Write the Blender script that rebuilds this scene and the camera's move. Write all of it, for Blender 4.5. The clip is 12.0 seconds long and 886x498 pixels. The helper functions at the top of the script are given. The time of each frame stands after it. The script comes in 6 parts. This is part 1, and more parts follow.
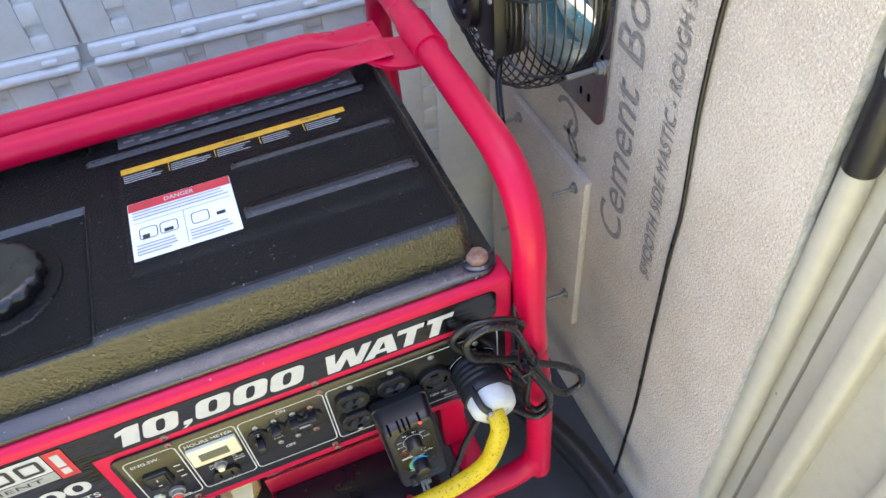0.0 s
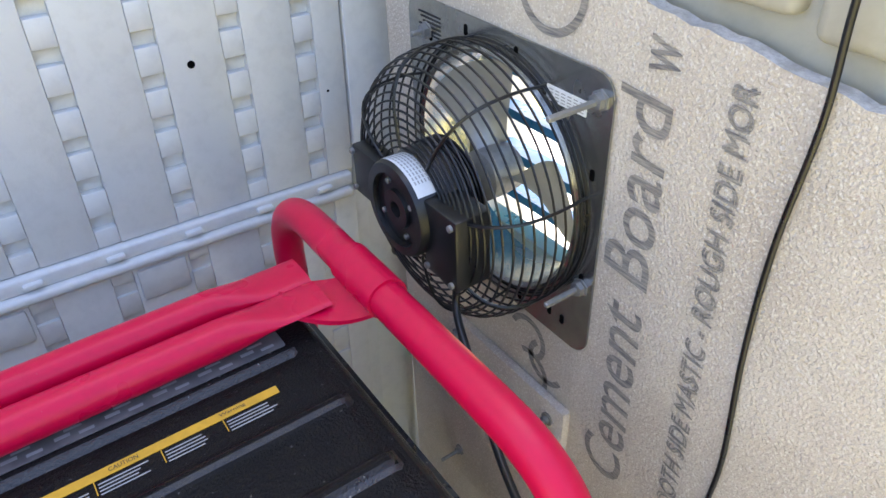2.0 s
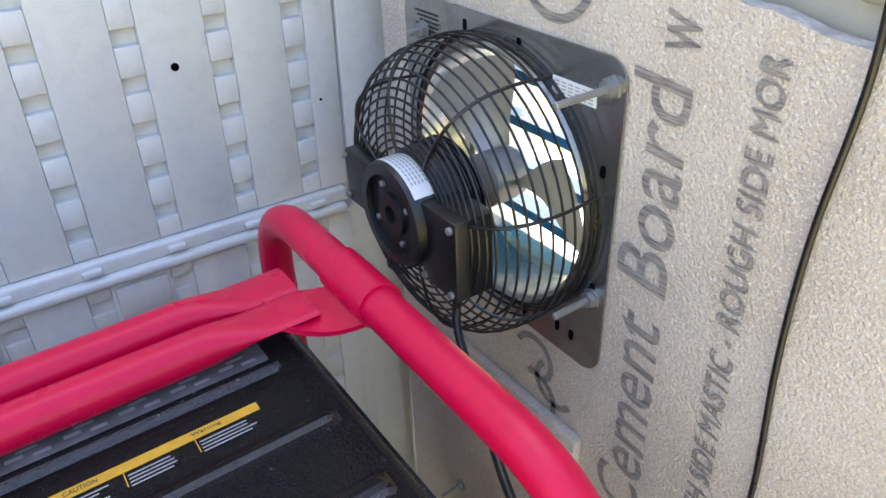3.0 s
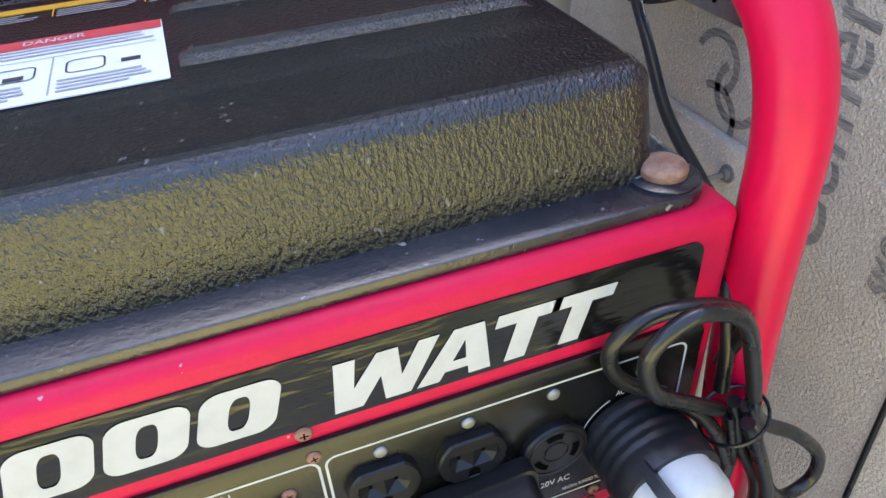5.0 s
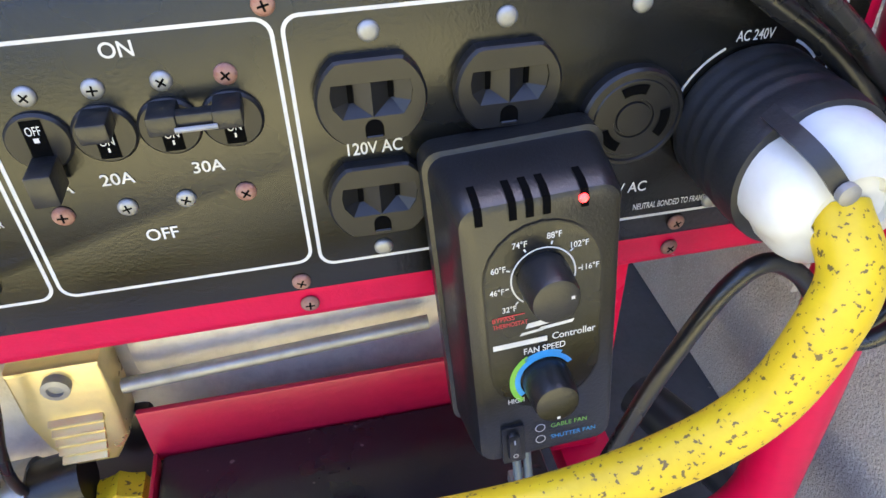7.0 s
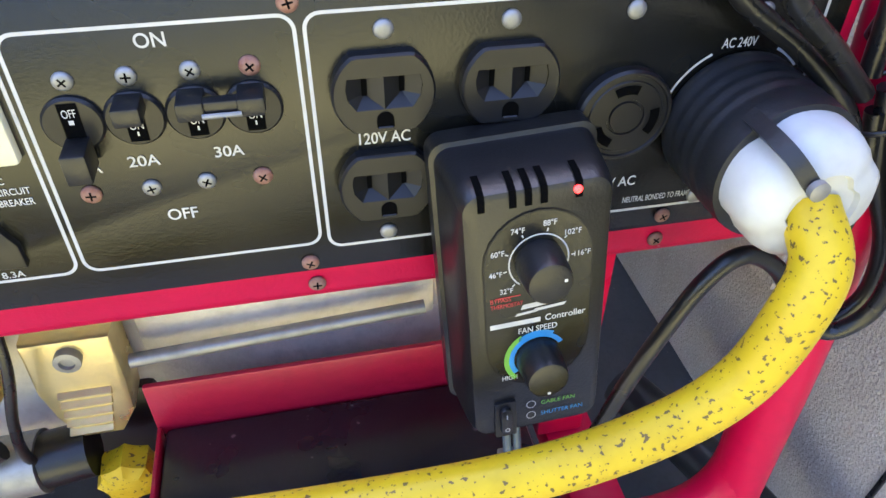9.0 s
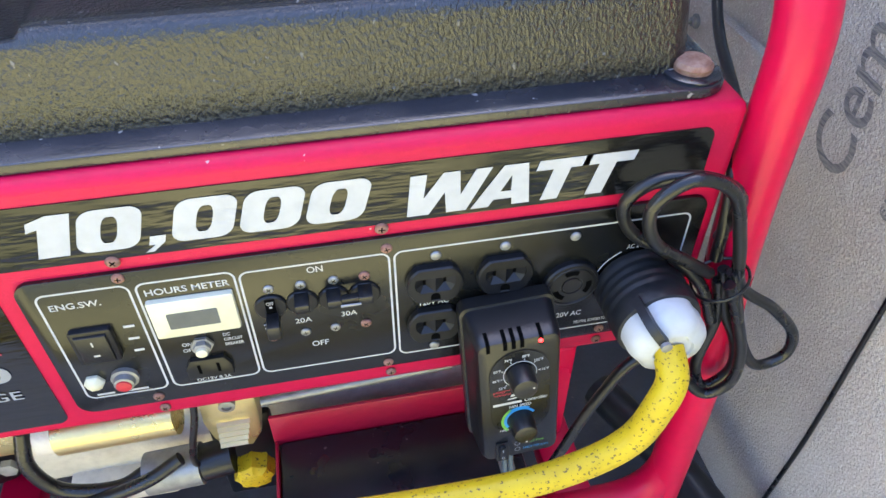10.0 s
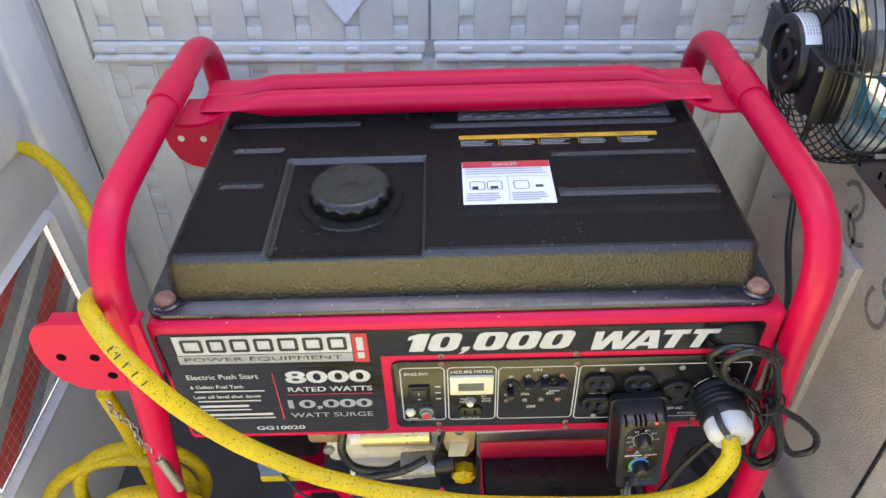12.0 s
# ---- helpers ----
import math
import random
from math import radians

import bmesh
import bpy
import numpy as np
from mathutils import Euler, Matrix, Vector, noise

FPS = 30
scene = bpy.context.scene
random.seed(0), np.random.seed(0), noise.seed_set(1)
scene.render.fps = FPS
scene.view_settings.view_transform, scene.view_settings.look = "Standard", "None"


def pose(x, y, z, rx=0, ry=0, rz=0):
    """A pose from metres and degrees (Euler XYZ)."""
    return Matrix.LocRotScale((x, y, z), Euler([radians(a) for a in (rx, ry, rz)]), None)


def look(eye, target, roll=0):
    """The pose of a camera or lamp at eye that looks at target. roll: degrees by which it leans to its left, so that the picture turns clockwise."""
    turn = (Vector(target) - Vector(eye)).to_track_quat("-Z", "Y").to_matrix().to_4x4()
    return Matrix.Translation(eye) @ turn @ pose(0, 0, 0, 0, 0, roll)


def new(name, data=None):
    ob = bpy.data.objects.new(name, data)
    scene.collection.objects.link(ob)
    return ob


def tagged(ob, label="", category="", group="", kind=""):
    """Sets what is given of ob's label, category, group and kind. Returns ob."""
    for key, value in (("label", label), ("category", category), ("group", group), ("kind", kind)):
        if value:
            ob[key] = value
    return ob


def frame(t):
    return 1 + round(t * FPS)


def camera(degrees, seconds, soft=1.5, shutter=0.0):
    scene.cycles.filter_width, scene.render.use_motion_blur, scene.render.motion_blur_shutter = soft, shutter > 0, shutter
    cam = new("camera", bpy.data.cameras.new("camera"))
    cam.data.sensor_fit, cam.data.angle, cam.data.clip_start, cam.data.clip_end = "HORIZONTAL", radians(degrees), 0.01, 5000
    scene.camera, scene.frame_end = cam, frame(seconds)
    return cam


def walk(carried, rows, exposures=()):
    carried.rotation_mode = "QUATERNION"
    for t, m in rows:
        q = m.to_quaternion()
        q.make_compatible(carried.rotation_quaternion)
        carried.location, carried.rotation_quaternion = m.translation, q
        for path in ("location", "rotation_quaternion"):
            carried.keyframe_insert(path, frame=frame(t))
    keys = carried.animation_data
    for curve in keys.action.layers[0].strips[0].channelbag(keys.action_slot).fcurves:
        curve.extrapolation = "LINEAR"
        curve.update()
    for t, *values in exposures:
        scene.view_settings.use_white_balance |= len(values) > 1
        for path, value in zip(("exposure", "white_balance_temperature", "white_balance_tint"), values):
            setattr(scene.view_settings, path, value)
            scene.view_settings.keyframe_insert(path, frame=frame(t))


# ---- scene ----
# camera
EXPOSURE = 2.62
cam = camera(62.9, 12.0)
PATH = [
    (0, (0.148, -0.427, 1.114), (0.542, 0.864, -0.363), -6.1),
    (0.5, (0.164, -0.42, 1.108), (0.77, 0.957, -0.21), -3.1),
    (1, (0.154, -0.38, 1.11), (0.801, 1.053, -0.127), -4.7),
    (1.5, (0.135, -0.254, 1.084), (0.922, 1.119, -0.139), -3.5),
    (2, (0.14, -0.177, 1.069), (1.035, 1.165, -0.114), -2.1),
    (2.5, (0.153, -0.155, 1.049), (1.088, 1.212, -0.072), -2.2),
    (2.7, (0.156, -0.147, 1.034), (1.102, 1.233, -0.062), -2.2),
    (4.3, (0.136, -0.239, 0.858), (0.824, 1.277, -0.249), -3.7),
    (4.5, (0.133, -0.237, 0.824), (0.76, 1.281, -0.317), -3.7),
    (5, (0.128, -0.219, 0.748), (0.622, 1.301, -0.454), -3.8),
    (5.5, (0.124, -0.209, 0.68), (0.556, 1.293, -0.568), -3.0),
    (6, (0.126, -0.211, 0.626), (0.501, 1.306, -0.623), -3.0),
    (6.5, (0.136, -0.215, 0.581), (0.473, 1.292, -0.689), -2.2),
    (7, (0.141, -0.219, 0.558), (0.432, 1.306, -0.703), -1.7),
    (7.2, (0.141, -0.222, 0.547), (0.418, 1.325, -0.69), -1.3),
    (8.8, (0.134, -0.223, 0.549), (0.465, 1.289, -0.718), 0.5),
    (9, (0.132, -0.234, 0.567), (0.457, 1.273, -0.706), 0.5),
    (9.5, (0.12, -0.273, 0.65), (0.441, 1.201, -0.663), 0.5),
    (10, (0.102, -0.321, 0.776), (0.388, 1.115, -0.586), -0.0),
    (10.5, (0.075, -0.398, 0.874), (0.315, 1.017, -0.519), -0.0),
    (11, (0.04, -0.462, 0.962), (0.232, 0.948, -0.443), 0.4),
    (11.5, (-0.01, -0.508, 1.06), (0.093, 0.956, -0.299), -0.4),
    (12, (-0.007, -0.536, 1.111), (-0.03, 0.984, -0.189), -2.0),
]
walk(cam, [(t, look(eye, target, roll)) for t, eye, target, roll in PATH], exposures=[(t, EXPOSURE + e, k, tint) for t, e, k, tint in ((0, 0.08, 6500, 18), (0.6, -0.17, 6250, 18), (1.2, -0.12, 6400, 18), (2.5, -0.05, 6650, 18), (4.5, 0.07, 6450, 16), (6, 0.08, 6100, 24), (7, 0.38, 5900, 27), (9.5, 0.20, 5850, 22), (11, 0.10, 6150, 18), (12, -0.05, 6900, 20))])

# world and sun: open-topped shed shaded by its added high back, sun from behind it
world = bpy.data.worlds.new("sky")
scene.world = world
world.use_nodes = True
wn = world.node_tree.nodes
sky = wn.new("ShaderNodeTexSky")
sky.sky_type = "NISHITA"
sky.sun_disc = False
sky.sun_elevation = radians(57.8)
sky.sun_rotation = radians(9.46)
sky.air_density, sky.dust_density = 1.0, 2.0
wn["Background"].inputs[1].default_value = 0.15
world.node_tree.links.new(sky.outputs[0], wn["Background"].inputs[0])

sun = new("sun", bpy.data.lights.new("sun", "SUN"))
sun.data.energy, sun.data.angle, sun.data.color = 5.0, radians(0.6), (1.0, 0.93, 0.82)
sun.matrix_world = look((0.6, 3.6, 5.8), (0, 0, 0))


# ---- materials ----
def mat(name, col, rough=0.5, metal=0.0, col2=None, scale=6.0, fine=120.0, mix=0.35, bump=0.0, bump_scale=200.0, dist=0.002,
        rough_var=0.1, specks=None, speck_scale=90.0, speck_level=0.68, coat=0.0, stretch=(1, 1, 1), spec=0.5):
    """Principled surface with broad stains, fine grain, relief and optional specks."""
    m = bpy.data.materials.new(name)
    m.use_nodes = True
    nt = m.node_tree
    nd, ln = nt.nodes, nt.links
    p = nd["Principled BSDF"]
    tc = nd.new("ShaderNodeTexCoord")
    mp = nd.new("ShaderNodeMapping")
    mp.inputs["Scale"].default_value = stretch
    ln.new(tc.outputs["Object"], mp.inputs["Vector"])

    def noise_tex(sc, detail=4.0, rgh=0.6):
        n = nd.new("ShaderNodeTexNoise")
        n.inputs["Scale"].default_value, n.inputs["Detail"].default_value, n.inputs["Roughness"].default_value = sc, detail, rgh
        ln.new(mp.outputs[0], n.inputs["Vector"])
        return n

    def mixer(a, b, fac):
        x = nd.new("ShaderNodeMix")
        x.data_type = "RGBA"
        for sock, val in ((6, a), (7, b)):
            if isinstance(val, tuple):
                x.inputs[sock].default_value = (*val, 1)
            else:
                ln.new(val, x.inputs[sock])
        ln.new(fac, x.inputs[0])
        return x.outputs[2]

    def ramp(src, lo, hi, top=1.0):
        r = nd.new("ShaderNodeMapRange")
        r.inputs[1].default_value, r.inputs[2].default_value, r.inputs[4].default_value = lo, hi, top
        ln.new(src, r.inputs[0])
        return r.outputs[0]

    big, small = noise_tex(scale), noise_tex(fine, 3.0)
    col2 = col2 or tuple(c * 0.72 for c in col)
    c = mixer(col, col2, ramp(big.outputs["Fac"], 0.35, 0.7, mix * 2))
    c = mixer(c, tuple(k * 0.8 for k in col2), ramp(small.outputs["Fac"], 0.45, 0.75, mix))
    if specks:
        sp = noise_tex(speck_scale, 2.0, 0.5)
        c = mixer(c, specks, ramp(sp.outputs["Fac"], speck_level, speck_level + 0.04))
    ln.new(c, p.inputs["Base Color"])
    ln.new(ramp(big.outputs["Fac"], 0.3, 0.7, 1.0), p.inputs["Roughness"])
    rr = p.inputs["Roughness"].links[0].from_node
    rr.inputs[3].default_value, rr.inputs[4].default_value = max(0.03, rough - rough_var), min(1, rough + rough_var)
    p.inputs["Metallic"].default_value = metal
    p.inputs["Specular IOR Level"].default_value = spec
    p.inputs["Coat Weight"].default_value = coat
    p.inputs["Coat Roughness"].default_value = 0.08
    if bump:
        bt = noise_tex(bump_scale, 3.0)
        b = nd.new("ShaderNodeBump")
        b.inputs["Strength"].default_value, b.inputs["Distance"].default_value = bump, dist
        ln.new(bt.outputs["Fac"], b.inputs["Height"])
        ln.new(b.outputs[0], p.inputs["Normal"])
    return m


M_RED = mat("red_enamel", (0.60, 0.003, 0.046), 0.34, col2=(0.50, 0.003, 0.038), scale=4, mix=0.22, bump=0.05, bump_scale=90, spec=0.30, specks=(0.45, 0.10, 0.10), speck_scale=70, speck_level=0.78)
M_REDSHEET = mat("red_panel_paint", (0.60, 0.005, 0.052), 0.45, spec=0.28, col2=(0.48, 0.005, 0.040), scale=5, mix=0.25, bump=0.12, bump_scale=500, specks=(0.5, 0.3, 0.28), speck_scale=160, speck_level=0.74)
M_DARKRED = mat("dark_red_paint", (0.39, 0.007, 0.034), 0.4, scale=8, mix=0.3, bump=0.1, bump_scale=300)
M_TANK = mat("black_textured_tank", (0.004, 0.004, 0.0045), 0.12, col2=(0.008, 0.0075, 0.007), scale=9, fine=300, mix=0.4, bump=0.75, bump_scale=430, dist=0.002, rough_var=0.04, spec=0.7, stretch=(1, 1, 0.6), specks=(0.11, 0.105, 0.10), speck_scale=210, speck_level=0.705)
# dusty upward faces: gloss cut to dim their sky and wall reflections; sides glossy
def cut_top_gloss(m, dull, spec_top, spec_side, rough_top, rough_side):
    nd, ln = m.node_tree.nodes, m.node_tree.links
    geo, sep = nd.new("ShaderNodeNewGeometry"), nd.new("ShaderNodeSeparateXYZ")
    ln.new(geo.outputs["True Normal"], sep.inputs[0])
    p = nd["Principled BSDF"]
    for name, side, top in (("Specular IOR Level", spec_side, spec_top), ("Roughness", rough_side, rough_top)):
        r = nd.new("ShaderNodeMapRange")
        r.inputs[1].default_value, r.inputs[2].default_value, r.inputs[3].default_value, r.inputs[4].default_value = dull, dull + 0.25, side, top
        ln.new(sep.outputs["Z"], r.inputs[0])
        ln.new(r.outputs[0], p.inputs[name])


cut_top_gloss(M_TANK, 0.72, 0.13, 0.85, 0.30, 0.13)
M_FLANGE = mat("dusty_black_steel", (0.007, 0.009, 0.014), 0.24, spec=0.75, col2=(0.018, 0.019, 0.023), scale=22, fine=160, mix=0.4, bump=0.12, bump_scale=400, specks=(0.22, 0.21, 0.2), speck_scale=150, speck_level=0.70)
M_CAP = mat("black_cap_plastic", (0.007, 0.007, 0.007), 0.27, scale=20, bump=0.1, bump_scale=200)
M_PANELBLK = mat("satin_black_panel", (0.005, 0.005, 0.004), 0.25, col2=(0.011, 0.011, 0.009), scale=12, mix=0.3, bump=0.06, bump_scale=700, rough_var=0.06)
M_STICKER = mat("gloss_black_decal", (0.006, 0.006, 0.006), 0.15, col2=(0.013, 0.012, 0.010), scale=10, mix=0.3, bump=0.42, bump_scale=34, dist=0.003, rough_var=0.06, stretch=(0.4, 1, 2.0), specks=(0.20, 0.19, 0.16), speck_scale=60, speck_level=0.76)
M_WHITEINK = mat("white_print", (0.50, 0.50, 0.50), 0.4, col2=(0.42, 0.42, 0.42), scale=30, mix=0.25)
M_GREYINK = mat("grey_print", (0.34, 0.34, 0.34), 0.4, scale=30, mix=0.25)
M_REDINK = mat("red_print", (0.55, 0.03, 0.04), 0.4, scale=30, mix=0.25)
M_YELINK = mat("yellow_print", (0.62, 0.33, 0.02), 0.45, scale=40, mix=0.35)
M_LABEL = mat("white_label", (0.74, 0.75, 0.76), 0.4, col2=(0.66, 0.66, 0.66), scale=24, mix=0.3)
M_BLKINK = mat("black_print", (0.02, 0.02, 0.022), 0.5, scale=30)
M_GREENINK = mat("green_print", (0.16, 0.42, 0.05), 0.45, scale=30)
M_BLUEINK = mat("blue_print", (0.03, 0.26, 0.6), 0.45, scale=30)
M_PLASTIC = mat("black_plastic", (0.009, 0.009, 0.0095), 0.34, scale=14, mix=0.25, bump=0.09, bump_scale=700, rough_var=0.06)
M_OUTLET = mat("black_nylon", (0.010, 0.010, 0.011), 0.34, spec=0.34, scale=20, mix=0.25, rough_var=0.06)
M_SLOT = mat("dark_void", (0.002, 0.002, 0.002), 0.9, spec=0.05)
M_RUBBER = mat("black_rubber", (0.013, 0.014, 0.016), 0.4, scale=25, mix=0.3, bump=0.15, bump_scale=240)
M_CORD = mat("black_cord_jacket", (0.010, 0.010, 0.010), 0.3, scale=25, mix=0.2, bump=0.08, bump_scale=300)
M_WHITENYLON = mat("white_nylon", (0.54, 0.55, 0.52), 0.35, col2=(0.46, 0.46, 0.43), scale=25, mix=0.3)
M_YELLOW = mat("yellow_cord_jacket", (0.60, 0.43, 0.008), 0.45, spec=0.3, col2=(0.46, 0.31, 0.008), scale=16, fine=90, mix=0.35, bump=0.2, bump_scale=120, specks=(0.13, 0.09, 0.025), speck_scale=430, speck_level=0.615)
M_ZINC = mat("zinc_steel", (0.33, 0.33, 0.32), 0.52, 0.7, scale=60, mix=0.3)
M_RUST = mat("rusty_screw", (0.24, 0.10, 0.07), 0.65, 0.3, col2=(0.34, 0.2, 0.15), scale=220, mix=0.5, bump=0.3, bump_scale=500)
M_RUSTBOLT = mat("rusted_bolt", (0.20, 0.085, 0.045), 0.7, 0.1, col2=(0.36, 0.24, 0.17), scale=160, mix=0.5, bump=0.4, bump_scale=300)
M_GOLDZINC = mat("yellow_zinc_plate", (0.72, 0.58, 0.26), 0.34, 0.8, col2=(0.6, 0.52, 0.3), scale=26, mix=0.35, bump=0.08)
M_ALU = mat("cast_aluminium", (0.76, 0.71, 0.61), 0.5, 0.05, col2=(0.55, 0.50, 0.41), scale=18, mix=0.4, bump=0.35, bump_scale=260)
M_CREAM = mat("cream_plastic", (0.72, 0.68, 0.48), 0.42, scale=30, mix=0.2)
M_LCD = mat("grey_display", (0.13, 0.13, 0.10), 0.15, scale=30, mix=0.2)
M_RESIN = mat("pale_grey_resin", (0.66, 0.655, 0.62), 0.48, col2=(0.58, 0.575, 0.54), scale=3, fine=70, mix=0.3, bump=0.12, bump_scale=260, rough_var=0.06)
M_RESINCREAM = mat("cream_resin", (0.45, 0.42, 0.33), 0.42, col2=(0.37, 0.34, 0.26), scale=4, fine=60, mix=0.3, bump=0.12, bump_scale=260, specks=(0.2, 0.18, 0.14), speck_scale=70, speck_level=0.76)
M_CEMENT = mat("cement_board_face", (0.68, 0.60, 0.50), 0.9, col2=(0.54, 0.46, 0.37), scale=7, fine=340, mix=0.5, bump=1.0, bump_scale=300, dist=0.004, specks=(0.72, 0.66, 0.57), speck_scale=420, speck_level=0.58)
M_CEMENTEDGE = mat("broken_cement_edge", (0.56, 0.55, 0.53), 0.95, col2=(0.36, 0.35, 0.33), scale=60, fine=300, mix=0.6, bump=1.0, bump_scale=160)
M_CEMENTINK = mat("faded_ink_on_cement", (0.14, 0.13, 0.13), 0.9, col2=(0.46, 0.41, 0.34), scale=150, fine=420, mix=0.5, bump=0.9, bump_scale=300, dist=0.003, stretch=(1, 0.25, 3.0))
M_FLOOR = mat("dark_grey_floor", (0.075, 0.075, 0.078), 0.7, col2=(0.05, 0.05, 0.05), scale=6, mix=0.4, bump=0.2, bump_scale=120, specks=(0.18, 0.16, 0.13), speck_scale=60, speck_level=0.7)
# broad bright and dark patches paint dappled sun into the grass colour
M_GROUND = mat("dappled_lawn", (0.52, 0.48, 0.20), 0.95, col2=(0.15, 0.155, 0.055), scale=1.1, fine=40, mix=0.5, bump=1.0, bump_scale=60)
M_CONCRETE = mat("concrete_apron", (0.45, 0.42, 0.36), 0.9, col2=(0.40, 0.37, 0.31), scale=3, fine=60, mix=0.35, bump=0.4, bump_scale=80)
M_LEAF = mat("hedge_leaf", (0.10, 0.13, 0.022), 0.55, col2=(0.17, 0.16, 0.03), scale=3, fine=20, mix=0.45)
M_FANPLATE = mat("dark_chromed_plate", (0.44, 0.44, 0.42), 0.22, 0.9, col2=(0.2, 0.2, 0.19), scale=10, mix=0.3, bump=0.06)
M_BLKWIRE = mat("black_wire", (0.008, 0.008, 0.008), 0.35, scale=50)
M_BLADE = mat("aluminium_blade", (0.55, 0.56, 0.56), 0.35, 0.8, scale=8, mix=0.2)
# slat blue is the reflected sky, put into the base colour
M_SLAT = mat("sky_tinted_slat", (0.03, 0.26, 0.50), 0.3, 0.0, col2=(0.06, 0.30, 0.5), scale=10, mix=0.3)
M_BATT = mat("black_battery_case", (0.006, 0.007, 0.010), 0.32, col2=(0.014, 0.014, 0.016), scale=14, mix=0.35, bump=0.1, specks=(0.15, 0.14, 0.13), speck_scale=110, speck_level=0.72)
M_REDWIRE = mat("red_wire", (0.6, 0.03, 0.06), 0.4, scale=30)
M_BLUEWIRE = mat("blue_wire", (0.07, 0.10, 0.13), 0.4, scale=30)
M_LED = mat("red_indicator", (0.8, 0.02, 0.02), 0.2)
M_LED.node_tree.nodes["Principled BSDF"].inputs["Emission Color"].default_value = (1, 0.03, 0.02, 1)
M_LED.node_tree.nodes["Principled BSDF"].inputs["Emission Strength"].default_value = 1.2
M_PAPER = mat("white_paper", (0.74, 0.73, 0.78), 0.8, scale=10, mix=0.15)
M_STRIPERED = mat("reflective_red", (0.62, 0.07, 0.05), 0.4, scale=40, mix=0.3)
M_STRIPEWHITE = mat("reflective_white", (0.7, 0.68, 0.6), 0.4, scale=40, mix=0.3)
M_STRIPEGREY = mat("dull_grey_backing", (0.30, 0.31, 0.30), 0.5, scale=40, mix=0.3)
M_CHAIN = mat("steel_chain", (0.4, 0.38, 0.34), 0.45, 0.9, scale=60)
M_TEAL = mat("pale_cloth", (0.55, 0.52, 0.48), 0.9, scale=10, mix=0.3)


# ---- mesh helpers ----
def obj(name, bm, material, parent=None, label="", smooth=None):
    """Link a bmesh (in world metres) as one mesh object."""
    me = bpy.data.meshes.new(name)
    bm.normal_update()
    if smooth is not None:
        for f in bm.faces:
            f.smooth = True
        for e in bm.edges:
            if len(e.link_faces) == 2 and e.calc_face_angle(0) > radians(smooth):
                e.smooth = False
    bm.to_mesh(me)
    bm.free()
    for m in material if isinstance(material, (list, tuple)) else (material,):
        me.materials.append(m)
    ob = new(name, me)
    if parent:
        hang(ob, parent)
    if label:
        tagged(ob, label)
    return ob


def world_of(ob):
    m = ob.matrix_parent_inverse @ ob.matrix_basis
    return world_of(ob.parent) @ m if ob.parent else m


def hang(ob, parent):
    ob.parent = parent
    ob.matrix_parent_inverse = world_of(parent).inverted()


def part(name, bm, material, parent, label="", smooth=35):
    return obj(name, bm, material, parent, label, smooth)


def thing(name, at, label, category, group=""):
    ob = new(name)
    ob.location = at
    ob.empty_display_size = 0.05
    return tagged(ob, label, category, group)


def box(lo, hi, bevel=0.0, segs=2, bm=None, mi=0):
    bm = bm or bmesh.new()
    c = [(a + b) / 2 for a, b in zip(lo, hi)]
    r = bmesh.ops.create_cube(bm, size=1, matrix=Matrix.Translation(c) @ Matrix.Diagonal((hi[0] - lo[0], hi[1] - lo[1], hi[2] - lo[2], 1)))
    vs = r["verts"]
    for f in {f for v in vs for f in v.link_faces}:
        f.material_index = mi
    if bevel:
        es = list({e for v in vs for e in v.link_edges})
        bmesh.ops.bevel(bm, geom=es, offset=bevel, segments=segs, affect="EDGES", profile=0.5, material=mi)
    return bm


def smooth_path(pts, steps=8):
    """Catmull-Rom through the points."""
    p = [Vector(q) for q in pts]
    p = [p[0] * 2 - p[1], *p, p[-1] * 2 - p[-2]]
    out = []
    for a, b, c, d in zip(p, p[1:], p[2:], p[3:]):
        for k in range(steps):
            t = k / steps
            out.append(0.5 * (2 * b + (c - a) * t + (2 * a - 5 * b + 4 * c - d) * t * t + (3 * b - a - 3 * c + d) * t ** 3))
    return out + [p[-2]]


def fillet_path(pts, r, steps=8):
    """Straight runs with rounded bends of radius about r."""
    p = [Vector(q) for q in pts]
    out = [p[0]]
    for a, b, c in zip(p, p[1:], p[2:]):
        d1, d2 = (a - b), (c - b)
        k = min(r, d1.length * 0.49, d2.length * 0.49)
        s, e = b + d1.normalized() * k, b + d2.normalized() * k
        for i in range(steps + 1):
            t = i / steps
            out.append(s * (1 - t) ** 2 + b * 2 * t * (1 - t) + e * t * t)
    return out + [p[-1]]


